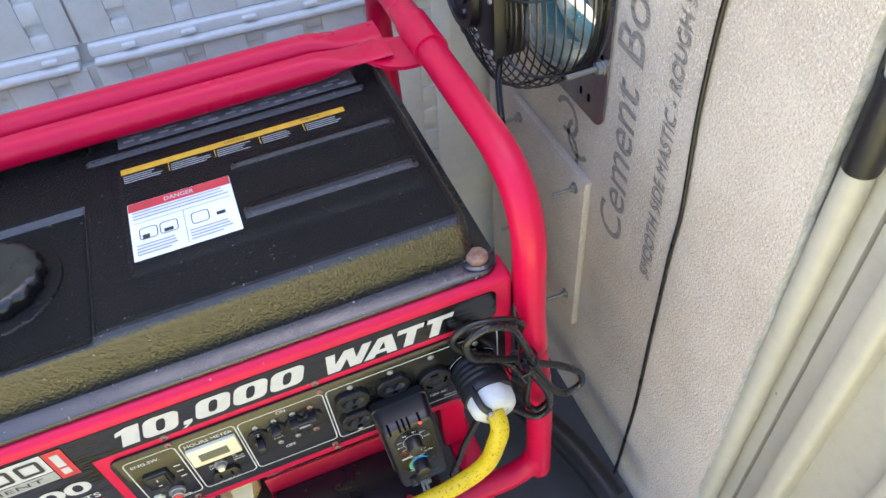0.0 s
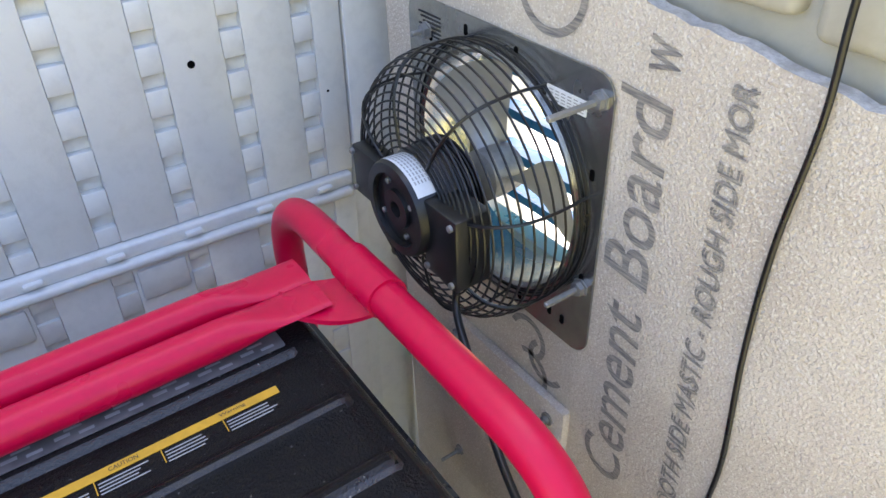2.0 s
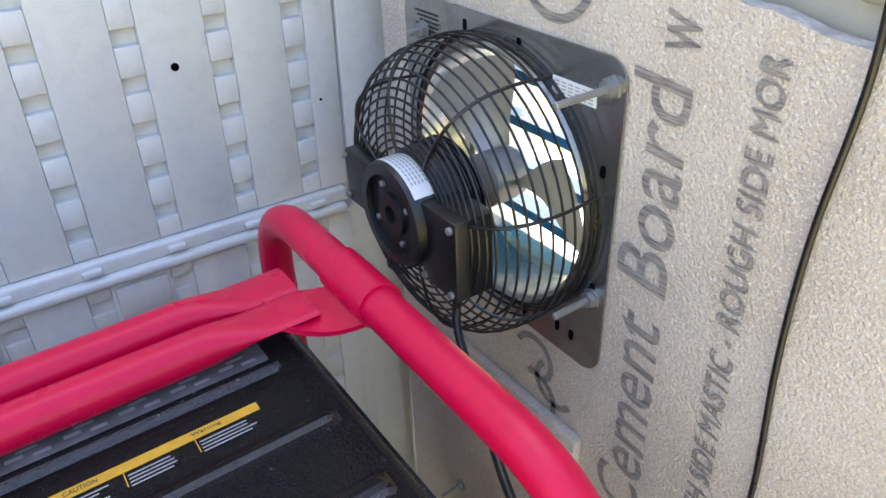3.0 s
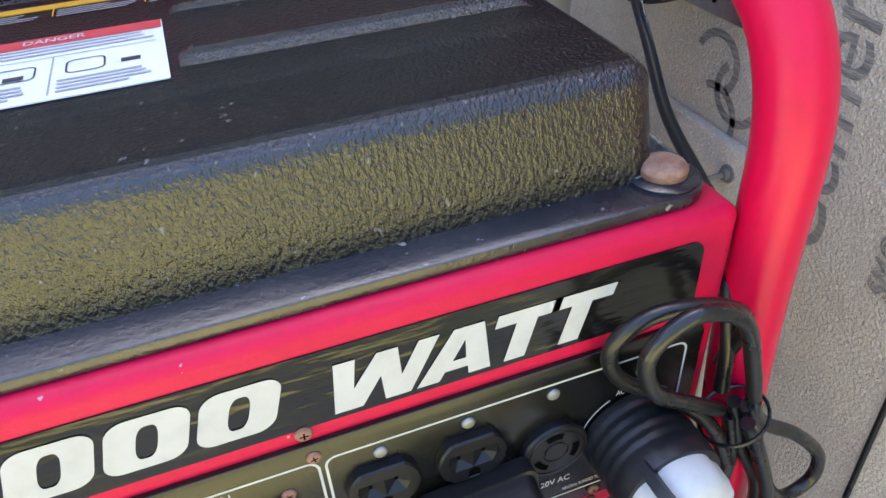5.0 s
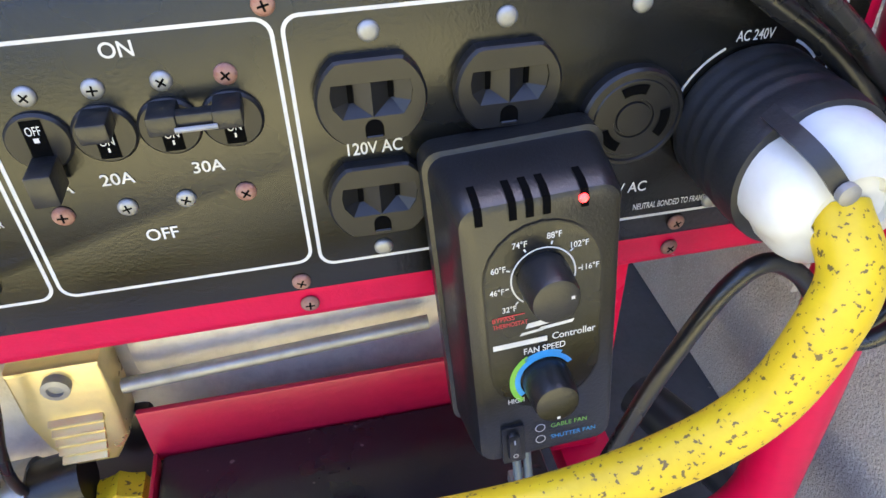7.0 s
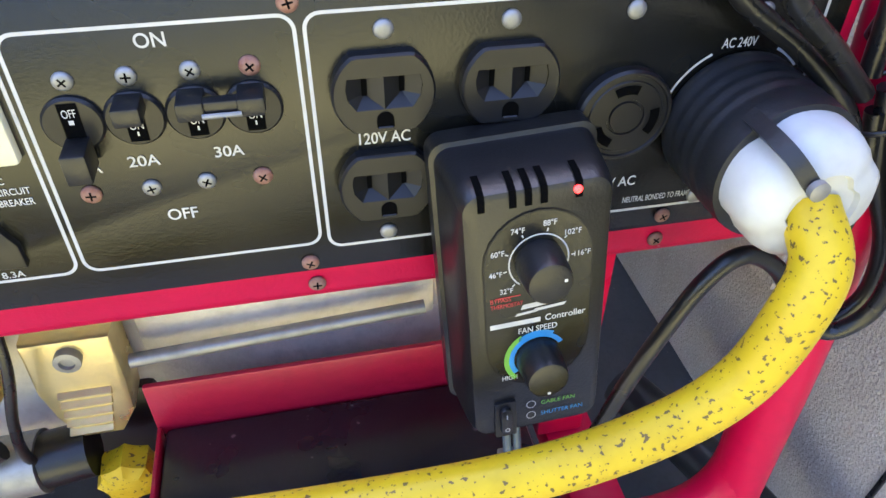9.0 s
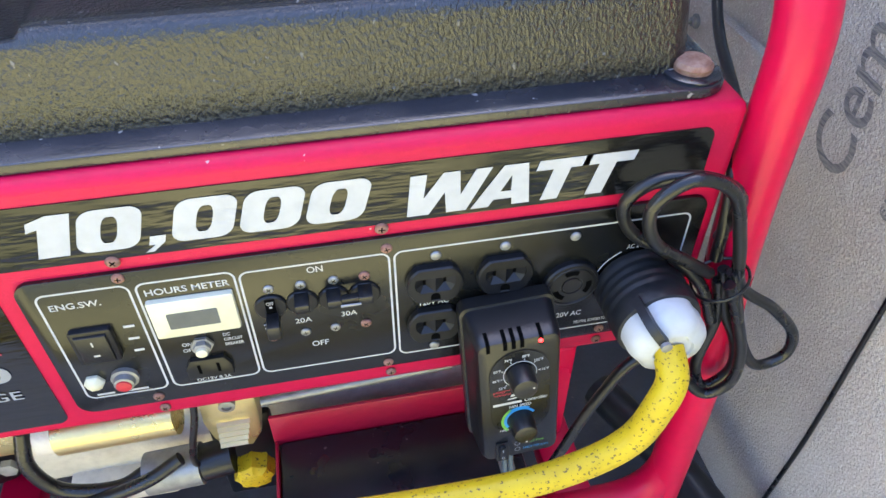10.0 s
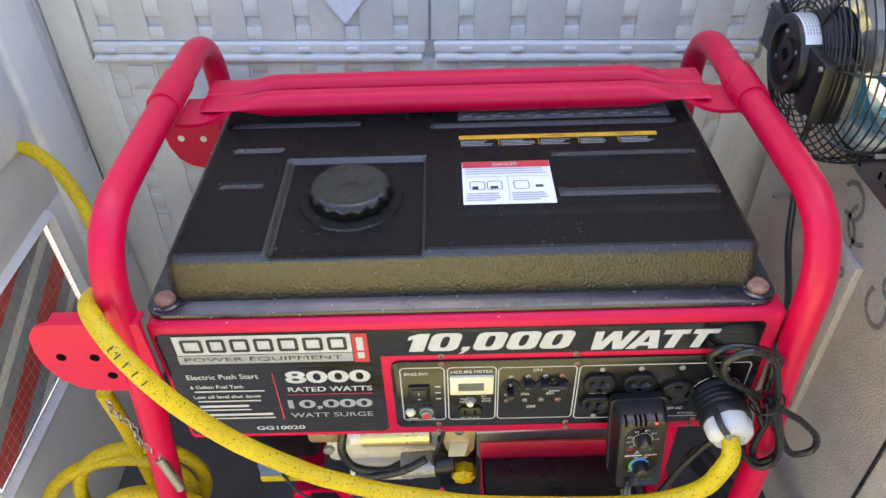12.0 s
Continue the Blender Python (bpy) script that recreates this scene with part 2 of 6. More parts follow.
def sweep(pts, radius, n=14, bm=None, closed=False, mi=0):
    """A round rod along the points; radius may be a function of the share of the way."""
    bm = bm or bmesh.new()
    pts = [Vector(p) for p in pts]
    rad = radius if callable(radius) else (lambda t: radius)
    m = len(pts)
    tang = []
    for i in range(m):
        a = pts[(i - 1) % m] if closed else pts[max(i - 1, 0)]
        b = pts[(i + 1) % m] if closed else pts[min(i + 1, m - 1)]
        tang.append((b - a).normalized())
    up = Vector((0, 0, 1)) if abs(tang[0].z) < 0.9 else Vector((1, 0, 0))
    u = tang[0].cross(up).normalized()
    rings = []
    for i in range(m):
        u = (u - tang[i] * u.dot(tang[i])).normalized()
        v = tang[i].cross(u)
        r = rad(i / max(m - 1, 1))
        rings.append([bm.verts.new(pts[i] + (u * math.cos(k * math.tau / n) + v * math.sin(k * math.tau / n)) * r) for k in range(n)])
    for a, b in zip(rings, rings[1:] + ([rings[0]] if closed else [])):
        for k in range(n):
            f = bm.faces.new((a[k], a[(k + 1) % n], b[(k + 1) % n], b[k]))
            f.material_index = mi
    if not closed:
        bm.faces.new(rings[0][::-1]).material_index = mi
        bm.faces.new(rings[-1]).material_index = mi
    return bm


def lathe(profile, m=None, n=32, bm=None, mi=0, lobe=None):
    """Turn (radius, height) pairs round local z, then place by m."""
    bm = bm or bmesh.new()
    m = m or Matrix()
    rings = []
    for r, h in profile:
        rings.append([bm.verts.new(m @ Vector(((r + (lobe(k / n, h) if lobe else 0)) * math.cos(k * math.tau / n), (r + (lobe(k / n, h) if lobe else 0)) * math.sin(k * math.tau / n), h))) for k in range(n)])
    for a, b in zip(rings, rings[1:]):
        for k in range(n):
            bm.faces.new((a[k], a[(k + 1) % n], b[(k + 1) % n], b[k])).material_index = mi
    bm.faces.new(rings[0][::-1]).material_index = mi
    bm.faces.new(rings[-1]).material_index = mi
    return bm


FRONT = Matrix(((1, 0, 0, 0), (0, 0, -1, 0), (0, 1, 0, 0), (0, 0, 0, 1)))  # local z to -y, local y to +z


def front(x, z, y=0.0):
    return Matrix.Translation((x, y, z)) @ FRONT


def ontop(x, y, z):
    return Matrix.Translation((x, y, z))


def onboard(y, z, x):
    """Local x to +z, local y to +y, facing -x."""
    return Matrix(((0, 0, -1, x), (0, 1, 0, y), (1, 0, 0, z), (0, 0, 0, 1)))


def rrect(w, h, r, segs=6):
    out = []
    r = min(r, w / 2 - 1e-5, h / 2 - 1e-5)
    for cx, cy, a0 in ((w - r, r, -90), (w - r, h - r, 0), (r, h - r, 90), (r, r, 180)):
        for k in range(segs + 1):
            a = radians(a0 + 90 * k / segs)
            out.append((cx + r * math.cos(a), cy + r * math.sin(a)))
    return out


def slab(outline, depth, m, bm=None, bevel=0.0, mi=0):
    """A flat outline (local x, y) extruded from local z = 0 to depth, its front edge eased."""
    bm = bm or bmesh.new()
    cx = sum(p[0] for p in outline) / len(outline)
    cy = sum(p[1] for p in outline) / len(outline)

    def loop(inset, z):
        o = []
        for x, y in outline:
            dx, dy = x - cx, y - cy
            d = math.hypot(dx, dy)
            o.append(bm.verts.new(m @ Vector((x - dx / d * inset, y - dy / d * inset, z))))
        return o

    loops = [loop(0, 0), loop(0, depth - bevel)] + ([loop(bevel * 0.3, depth - bevel * 0.3), loop(bevel, depth)] if bevel else [])
    n = len(outline)
    for a, b in zip(loops, loops[1:]):
        for k in range(n):
            bm.faces.new((a[k], a[(k + 1) % n], b[(k + 1) % n], b[k])).material_index = mi
    bm.faces.new(loops[-1]).material_index = mi
    bm.faces.new(loops[0][::-1]).material_index = mi
    return bm


def rr_slab(x0, y0, x1, y1, r, depth, m, bm=None, bevel=0.0, mi=0):
    return slab([(x0 + a, y0 + b) for a, b in rrect(x1 - x0, y1 - y0, r)], depth, m, bm, bevel, mi)


def rr_line(x0, y0, x1, y1, r, width, depth, m, bm=None):
    """A printed rounded-rectangle line."""
    bm = bm or bmesh.new()
    o = rrect(x1 - x0, y1 - y0, r)
    i = rrect(x1 - x0 - 2 * width, y1 - y0 - 2 * width, max(r - width, 0.0005))
    A = [bm.verts.new(m @ Vector((x0 + a, y0 + b, depth))) for a, b in o]
    B = [bm.verts.new(m @ Vector((x0 + width + a, y0 + width + b, depth))) for a, b in i]
    n = len(A)
    for k in range(n):
        bm.faces.new((A[k], A[(k + 1) % n], B[(k + 1) % n], B[k]))
    return bm


def bars(rects, depth, m, bm=None):
    bm = bm or bmesh.new()
    for x0, y0, x1, y1 in rects:
        bm.faces.new([bm.verts.new(m @ Vector(p)) for p in ((x0, y0, depth), (x1, y0, depth), (x1, y1, depth), (x0, y1, depth))])
    return bm


def lettering(text, w, h, m, shear=0.0, weight=0.0, bm=None, thick=0.0002, spacing=1.0):
    """Built-in-font text fitted into a w by h box at the local origin."""
    cu = bpy.data.curves.new("t", "FONT")
    cu.body, cu.size, cu.shear, cu.offset, cu.resolution_u, cu.space_character = text, 1.0, shear, weight, 4, spacing
    ob = bpy.data.objects.new("t", cu)
    scene.collection.objects.link(ob)
    dg = bpy.context.evaluated_depsgraph_get()
    dg.update()
    me = bpy.data.meshes.new_from_object(ob.evaluated_get(dg))
    bpy.data.objects.remove(ob)
    xs = [v.co.x for v in me.vertices]
    ys = [v.co.y for v in me.vertices]
    x0, y0, sx, sy = min(xs), min(ys), w / (max(xs) - min(xs)), h / (max(ys) - min(ys))
    for v in me.vertices:
        v.co = m @ Vector(((v.co.x - x0) * sx, (v.co.y - y0) * sy, thick))
    bm = bm or bmesh.new()
    bm.from_mesh(me)
    bpy.data.meshes.remove(me)
    return bm


def outline_mesh(loops, m, depth, bm=None):
    """A flat filled outline, with holes where further loops lie inside the first."""
    bm = bm or bmesh.new()
    es = []
    for lp in loops:
        vs = [bm.verts.new(m @ Vector((x, y, depth))) for x, y in lp]
        es += [bm.edges.new((vs[k], vs[(k + 1) % len(vs)])) for k in range(len(vs))]
    bmesh.ops.triangle_fill(bm, edges=es, use_beauty=True, normal=m.to_3x3() @ Vector((0, 0, 1)))
    return bm


def block_word(text, w, h, m, shear, gap, thick):
    """Heavy slanted block capitals and figures, fitted into w by h: one mesh for each."""
    zero = [rrect(1, 1, 0.24, 5), [(0.37 + 0.26 * x, 0.19 + 0.62 * y) for x, y in rrect(1, 1, 0.35, 4)]]
    shapes = {
        "0": (1.0, zero),
        "1": (0.66, [[(0.26, 0), (1, 0), (1, 1), (0.45, 1), (0, 0.86), (0, 0.64), (0.26, 0.70)]]),
        ",": (0.30, [[(0, -0.17), (0.45, -0.17), (1, 0.05), (1, 0.22), (0.15, 0.22), (0.15, 0), (0.5, 0)]]),
        "W": (1.56, [[(0, 1), (0.20, 1), (0.255, 0.42), (0.40, 1), (0.60, 1), (0.715, 0.42), (0.80, 1), (1, 1), (0.86, 0), (0.61, 0), (0.50, 0.52), (0.39, 0), (0.12, 0)]]),
        "A": (1.18, [[(0, 0), (0.30, 1), (0.70, 1), (1, 0), (0.70, 0), (0.655, 0.17), (0.345, 0.17), (0.30, 0)], [(0.41, 0.36), (0.59, 0.36), (0.5, 0.74)]]),
        "T": (1.05, [[(0, 1), (1, 1), (1, 0.76), (0.665, 0.76), (0.665, 0), (0.335, 0), (0.335, 0.76), (0, 0.76)]]),
    }
    total = sum(shapes[c][0] for c in text) + gap * (len(text) - 1)
    unit = (w - shear * h) / total
    out, x = [], 0.0
    for c in text:
        wide, loops = shapes[c]
        out.append(outline_mesh([[((x + p * wide) * unit + shear * h * q, q * h) for p, q in lp] for lp in loops], m, thick))
        x += wide + gap
    return out


def screw_mesh(crossed=True, r=0.0042, h=0.0022):
    bm = lathe([(r, 0), (r, h * 0.35), (r * 0.8, h * 0.8), (r * 0.45, h)], FRONT, 16)
    for a in (0.6, 0.6 + math.pi / 2) if crossed else ():
        ca, sa = math.cos(a), math.sin(a)
        q = [(-0.5, -0.10), (0.5, -0.10), (0.5, 0.10), (-0.5, 0.10)]
        f = bm.faces.new([bm.verts.new(FRONT @ Vector(((x * ca - y * sa) * r, (x * sa + y * ca) * r, h * 1.03))) for x, y in q])
        f.material_index = 1
    me = bpy.data.meshes.new("screw")
    for f in bm.faces:
        f.smooth = f.material_index == 0
    bm.to_mesh(me)
    bm.free()
    return me


def screws(parent, places, material, y, scale=1.0, name="screw", label=""):
    me = screw_mesh(name == "screw")
    me.materials.append(material)
    me.materials.append(M_SLOT)
    for k, (x, z) in enumerate(places):
        s = new(name, me)
        s.matrix_basis = pose(x, y, z, 0, 37 * k % 90, 0) @ Matrix.Diagonal((scale, scale, scale, 1))
        hang(s, parent)
        if label:
            tagged(s, label)


# ---- setting ----
FLOOR = -0.15


def build_ground():
    g = obj("ground", box((-60, -60, -0.3), (60, 60, -0.19)), M_GROUND)
    tagged(g, "yellow-green lawn round the shed with painted sun patches", "ground", kind="structure")
    a = obj("pavement", box((-2.2, -0.75, -0.189), (1.9, 2.2, -0.182), 0.002), M_CONCRETE)
    tagged(a, "pale concrete slab under the shed", "pavement", kind="structure")
    f = obj("floor", box((-0.70, -0.24, FLOOR - 0.03), (0.66, 0.66, FLOOR), 0.004), M_FLOOR)
    tagged(f, "dark grey plastic shed floor with dust", "floor", kind="structure")


BACK_Y = 0.621


def moulded_field(bm, cols, x0, x1, z0, z1, rows, y, gap=0.026, pocket=0.018, deep=0.007):
    """Moulded sheet: flat staves, and between them channels bridged by blocks that leave pockets."""
    edges = [x0] + [e for c in cols for e in (c - gap / 2, c + gap / 2)] + [x1]
    for a, b in zip(edges[::2], edges[1::2]):
        if b - a > 0.006:
            box((a, y, z0), (b, y + 0.03, z1), 0.0012, 2, bm)
    for c in cols:
        zs = [z0 - 0.01] + sorted(r for r in rows if z0 < r < z1) + [z1 + 0.01]
        for a, b in zip(zs, zs[1:]):
            lo, hi = max(a + pocket / 2, z0), min(b - pocket / 2, z1)
            if hi - lo > 0.004:
                box((c - gap / 2 + 0.0003, y + 0.0006, lo), (c + gap / 2 - 0.0003, y + 0.03, hi), 0.0012, 2, bm)


def build_back_wall():
    """Two moulded panels with a ledge; above them an assumed, unseen lid is added to block the sun. The shed leans a
    little against the generator.
    """
    bm = bmesh.new()
    # backing runs wider and up to 2.25, out of view, to shade the inside
    box((-0.90, BACK_Y + 0.011, -0.17), (0.86, BACK_Y + 0.05, 2.25), 0, 1, bm)
    box((-0.62, BACK_Y - 0.003, -0.15), (0.545, BACK_Y + 0.02, 0.551), 0, 1, bm)
    left = [-0.571 + 0.0815 * k for k in range(7)]
    right = [0.027, 0.113, 0.203, 0.297, 0.391, 0.478]
    rows_up = [0.617 + 0.049 * k for k in range(24)]
    rows_dn = [0.524 - 0.049 * k for k in range(14)]
    for cols, a, b in ((left, -0.606, -0.036), (right, -0.032, 0.528)):
        moulded_field(bm, cols, a, b, 0.585, 1.10, rows_up, BACK_Y)
        moulded_field(bm, cols, a + 0.004, b - 0.004, -0.14, 0.549, rows_dn, BACK_Y - 0.008)
        # stepped ledge, bluish in the shade, with a notch at each channel
        box((a + 0.006, BACK_Y - 0.018, 0.5515), (b - 0.010, BACK_Y + 0.03, 0.5645), 0.005, 3, bm)
        box((a + 0.004, BACK_Y - 0.009, 0.5640), (b - 0.006, BACK_Y + 0.03, 0.5835), 0.004, 3, bm)
        for c in cols:
            box((c - 0.011, BACK_Y - 0.0155, 0.5690), (c + 0.011, BACK_Y + 0.02, 0.5770), 0.003, 2, bm)
        # wide raised blocks under the ledge
        for c0, c1 in zip(cols[::2], cols[1::2]):
            box((c0 + 0.017, BACK_Y - 0.0125, 0.500), (c1 - 0.017, BACK_Y + 0.01, 0.5450), 0.004, 2, bm)
        box((a, BACK_Y, 1.10), (b, BACK_Y + 0.03, 2.25), 0.004, 2, bm)
    # plain corner strips
    for a, b in ((0.5315, 0.612), (-0.668, -0.610), (-0.730, -0.672)):
        box((a, BACK_Y - 0.002, -0.17), (b, BACK_Y + 0.03, 2.25), 0.004, 2, bm)
    turn = Matrix.Translation((0, 0, 0.6)) @ Matrix.Rotation(radians(1.6), 4, "Y") @ Matrix.Translation((0, 0, -0.6))
    bmesh.ops.transform(bm, matrix=turn, verts=list(bm.verts))
    w = obj("wall_north", bm, M_RESIN, smooth=40)
    tagged(w, "pale grey moulded plastic shed wall with pockets and ledge", "wall", kind="structure")
    for x, z, r in ((0.3445, 0.766, 0.0045), (-0.640, 0.655, 0.004), (0.505, 0.690, 0.0018), (0.525, 0.360, 0.0025)):
        hm = lathe([(r, 0), (r, 0.001), (r * 0.6, 0.0012)], front(x, z, BACK_Y + 0.0005), 14)
        part("bolt_hole", hm, M_SLOT, w, "small dark drilled hole")


def build_side_walls():
    # right wall behind the cement board, pierced for the fan
    bm = bmesh.new()
    y0, y1 = -0.115, BACK_Y - 0.006
    x0, x1 = 0.600, 0.640
    fy0, fy1, fz0, fz1 = 0.222, 0.498, 0.535, 0.805
    box((x0, y0, -0.17), (x1, fy0, 1.02), 0.004, 2, bm)
    box((x0, fy1, -0.17), (x1, y1, 1.02), 0.004, 2, bm)
    box((x0 + 0.001, fy0, -0.17), (x1, fy1, fz0), 0, 1, bm)
    box((x0 + 0.001, fy0, fz1), (x1, fy1, 1.02), 0, 1, bm)
    for ya, yb, za, zb in ((-0.105, -0.012, 0.885, 0.955), (0.004, 0.062, 0.895, 0.960), (0.075, 0.150, 0.905, 0.965), (0.165, 0.225, 0.915, 0.97), (0.24, 0.32, 0.92, 0.975)):
        box((x0 - 0.016, ya, za), (x0 + 0.01, yb, zb), 0.009, 3, bm)
    w = obj("wall_east", bm, M_RESINCREAM, smooth=40)
    tagged(w, "cream moulded plastic shed side wall", "wall", kind="structure")
    box_rim = box((0.566, -0.118, 1.021), (0.660, 0.63, 1.06), 0.012, 3)
    r = obj("trim", box_rim, M_RESINCREAM, smooth=40)
    tagged(r, "rounded plastic rim on the shed side wall", "trim", kind="structure")
    # left wall, cut for the mesh vent
    bm = bmesh.new()
    w0, w1 = -0.715, -0.672
    box((w0, -0.20, -0.17), (w1, BACK_Y - 0.006, 0.148), 0.004, 2, bm)
    box((w0, -0.20, 0.402), (w1, BACK_Y - 0.006, 1.06), 0.004, 2, bm)
    box((w0, 0.420, 0.149), (w1, BACK_Y - 0.006, 0.401), 0.004, 2, bm)
    box((w0, -0.20, 0.149), (w1, 0.025, 0.401), 0.004, 2, bm)
    box((w1 - 0.01, 0.47, -0.15), (w1 + 0.012, 0.58, 1.05), 0.010, 3, bm)
    box((w1 - 0.01, -0.19, 0.52), (w1 + 0.014, 0.44, 1.05), 0.012, 3, bm)
    lw = obj("wall_west", bm, M_RESIN, smooth=40)
    tagged(lw, "pale grey moulded plastic shed side wall", "wall", kind="structure")


def build_jamb_and_door():
    bm = bmesh.new()
    post = Matrix.Translation((0.592, -0.132, 0))
    lathe([(0.0140, -0.17), (0.0140, 0.700), (0.0128, 0.706), (0.0128, 0.794), (0.0140, 0.800), (0.0150, 0.86), (0.0135, 0.895)], post, 24, bm)
    box((0.604, -0.160, -0.17), (0.66, -0.117, 0.890), 0.006, 2, bm)
    box((0.556, -0.185, 0.892), (0.69, -0.117, 0.965), 0.012, 3, bm)
    j = obj("door_frame", bm, M_RESINCREAM, smooth=40)
    tagged(j, "cream plastic door post of the shed", "door frame", kind="structure")
    hg = lathe([(0.0144, 0.706), (0.0152, 0.709), (0.0152, 0.790), (0.0144, 0.793)], post, 24)
    part("hinge", hg, M_RUBBER, j, "black band round the door post")
    bm = bmesh.new()
    box((0.600, -0.85, -0.08), (0.632, -0.164, 0.885), 0.006, 2, bm)
    for ya, yb, d in ((-0.222, -0.194, 0.022), (-0.315, -0.285, 0.018), (-0.47, -0.44, 0.016), (-0.65, -0.62, 0.016)):
        box((0.600 - d, ya, -0.07), (0.615, yb, 0.875), 0.008, 3, bm)
    box((0.584, -0.85, 0.745), (0.632, -0.188, 0.895), 0.012, 3, bm)
    box((0.572, -0.85, 0.850), (0.642, -0.192, 0.910), 0.014, 3, bm)
    d = obj("door_1", bm, M_RESINCREAM, smooth=40)
    tagged(d, "open cream plastic shed door with raised ribs", "door", kind="structure")


def build_outdoors():
    rng = random.Random(5)
    verts, faces = [], []
    for _ in range(9000):
        x, z = rng.uniform(-5, 5), rng.betavariate(1.3, 1.4) * 2.6
        y = -3.6 - rng.random() * 0.6 - 0.25 * math.sin(x * 2.1) - 0.25 * math.sin(z * 3.3 + x)
        c = Vector((x, y, z))
        a = Vector((rng.uniform(-1, 1), rng.uniform(-1, 1), rng.uniform(-1, 1))).normalized() * rng.uniform(0.04, 0.09)
        b = a.cross(Vector((rng.uniform(-1, 1), rng.uniform(-1, 1), rng.uniform(-1, 1)))).normalized() * rng.uniform(0.02, 0.045)
        n = len(verts)
        verts += [c - a, c + b, c + a, c - b]
        faces.append((n, n + 1, n + 2, n + 3))
    me = bpy.data.meshes.new("hedge")
    me.from_pydata([tuple(v) for v in verts], [], faces)
    me.materials.append(M_LEAF)
    tagged(new("hedge", me), "sunlit yellow-green hedge across the yard", "hedge", kind="stuff")


build_ground()
build_back_wall()
build_side_walls()
build_jamb_and_door()
build_outdoors()

# ---- cement board with its fan ----
BOARD_X = 0.573
FAN_Y, FAN_Z = 0.360, 0.670


def build_cement_board():
    rng = random.Random(3)
    top = lambda y: 0.860 + (y + 0.112) * 0.112
    side = lambda z: -0.126 + 0.022 * (z - 0.3)
    outline = []
    for k in range(40):
        outline.append((0.575 - k * 0.01775, FLOOR + 0.002))
    for k in range(60):
        z = FLOOR + 0.002 + k * (0.858 - FLOOR) / 60
        outline.append((side(z) + 0.0028 * noise.noise((k * 0.35, 0, 0)) + rng.uniform(-0.0018, 0.0018), z))
    for k in range(46):
        y = -0.113 + k * 0.0151
        outline.append((y, top(y) + 0.0025 * noise.noise((k * 0.3, 5, 0)) + rng.uniform(-0.0018, 0.0018)))
    for k in range(40):
        outline.append((0.575, top(0.575) + (FLOOR - top(0.575)) * k / 40))
    hole = [(FAN_Y + 0.132 * math.cos(k * math.tau / 64), FAN_Z + 0.132 * math.sin(k * math.tau / 64)) for k in range(64)]
    bm = bmesh.new()
    es = []
    for loop in (outline, hole):
        vs = [bm.verts.new((BOARD_X, y, z)) for y, z in loop]
        es += [bm.edges.new((vs[k], vs[(k + 1) % len(vs)])) for k in range(len(vs))]
    bmesh.ops.triangle_fill(bm, edges=es, use_beauty=True, normal=(-1, 0, 0))
    r = bmesh.ops.extrude_face_region(bm, geom=list(bm.faces))
    bmesh.ops.translate(bm, verts=[v for v in r["geom"] if isinstance(v, bmesh.types.BMVert)], vec=(0.014, 0, 0))
    bmesh.ops.recalc_face_normals(bm, faces=list(bm.faces))
    for f in bm.faces:
        if abs(f.normal.x) < 0.5:
            f.material_index = 1
    b = obj("cement_board", bm, (M_CEMENT, M_CEMENTEDGE))
    tagged(b, "rough beige cement board lining with faded printed words", "cement board")
    x = BOARD_X - 0.0008
    for text, z0, z1, y0, h in (("Cement", 0.360, 0.612, 0.1325, 0.056), ("Board", 0.640, 0.828, 0.1395, 0.055), ("w", 0.846, 0.874, 0.1445, 0.030)):
        lettering(text, z1 - z0, h, onboard(y0, z0, x) @ Matrix.Rotation(radians(1.5), 4, "Z"), 0.12, 0.006, t := bmesh.new())
        part("printed_word", t, M_CEMENTINK, b, "faded dark grey lettering")
    # a doubled line of smaller print
    for dy, dz in ((0.0, 0.0), (0.0028, 0.0016)):
        t = bmesh.new()
        lettering("SMOOTH SIDE MASTIC - ROUGH SIDE MOR", 0.496, 0.0195, onboard(0.060 + dy, 0.364 + dz, x - 0.0002 * (dy > 0)) @ Matrix.Rotation(radians(2.0), 4, "Z"), 0.1, -0.008, t)
        part("small_print", t, M_CEMENTINK, b, "blurred doubled line of small print")
    # plain arcs of a large mark, partly behind the fan
    for (cy, cz, r0, a0, a1) in ((0.290, 0.884, 0.042, 172, 366), (0.296, 0.470, 0.028, 20, 230), (0.262, 0.452, 0.028, -150, 50), (0.290, 0.420, 0.030, 60, 300)):
        t = bmesh.new()
        n = 26
        ring = [[t.verts.new((x, cy + q * math.cos(radians(a0 + (a1 - a0) * k / n)), cz + q * math.sin(radians(a0 + (a1 - a0) * k / n)))) for q in (r0 - 0.0045, r0 + 0.0035)] for k in range(n + 1)]
        for (p, q), (r, s) in zip(ring, ring[1:]):
            t.faces.new((p, q, s, r))
        part("printed_mark", t, M_CEMENTINK, b, "faded looping printed mark")
    return b


build_cement_board()


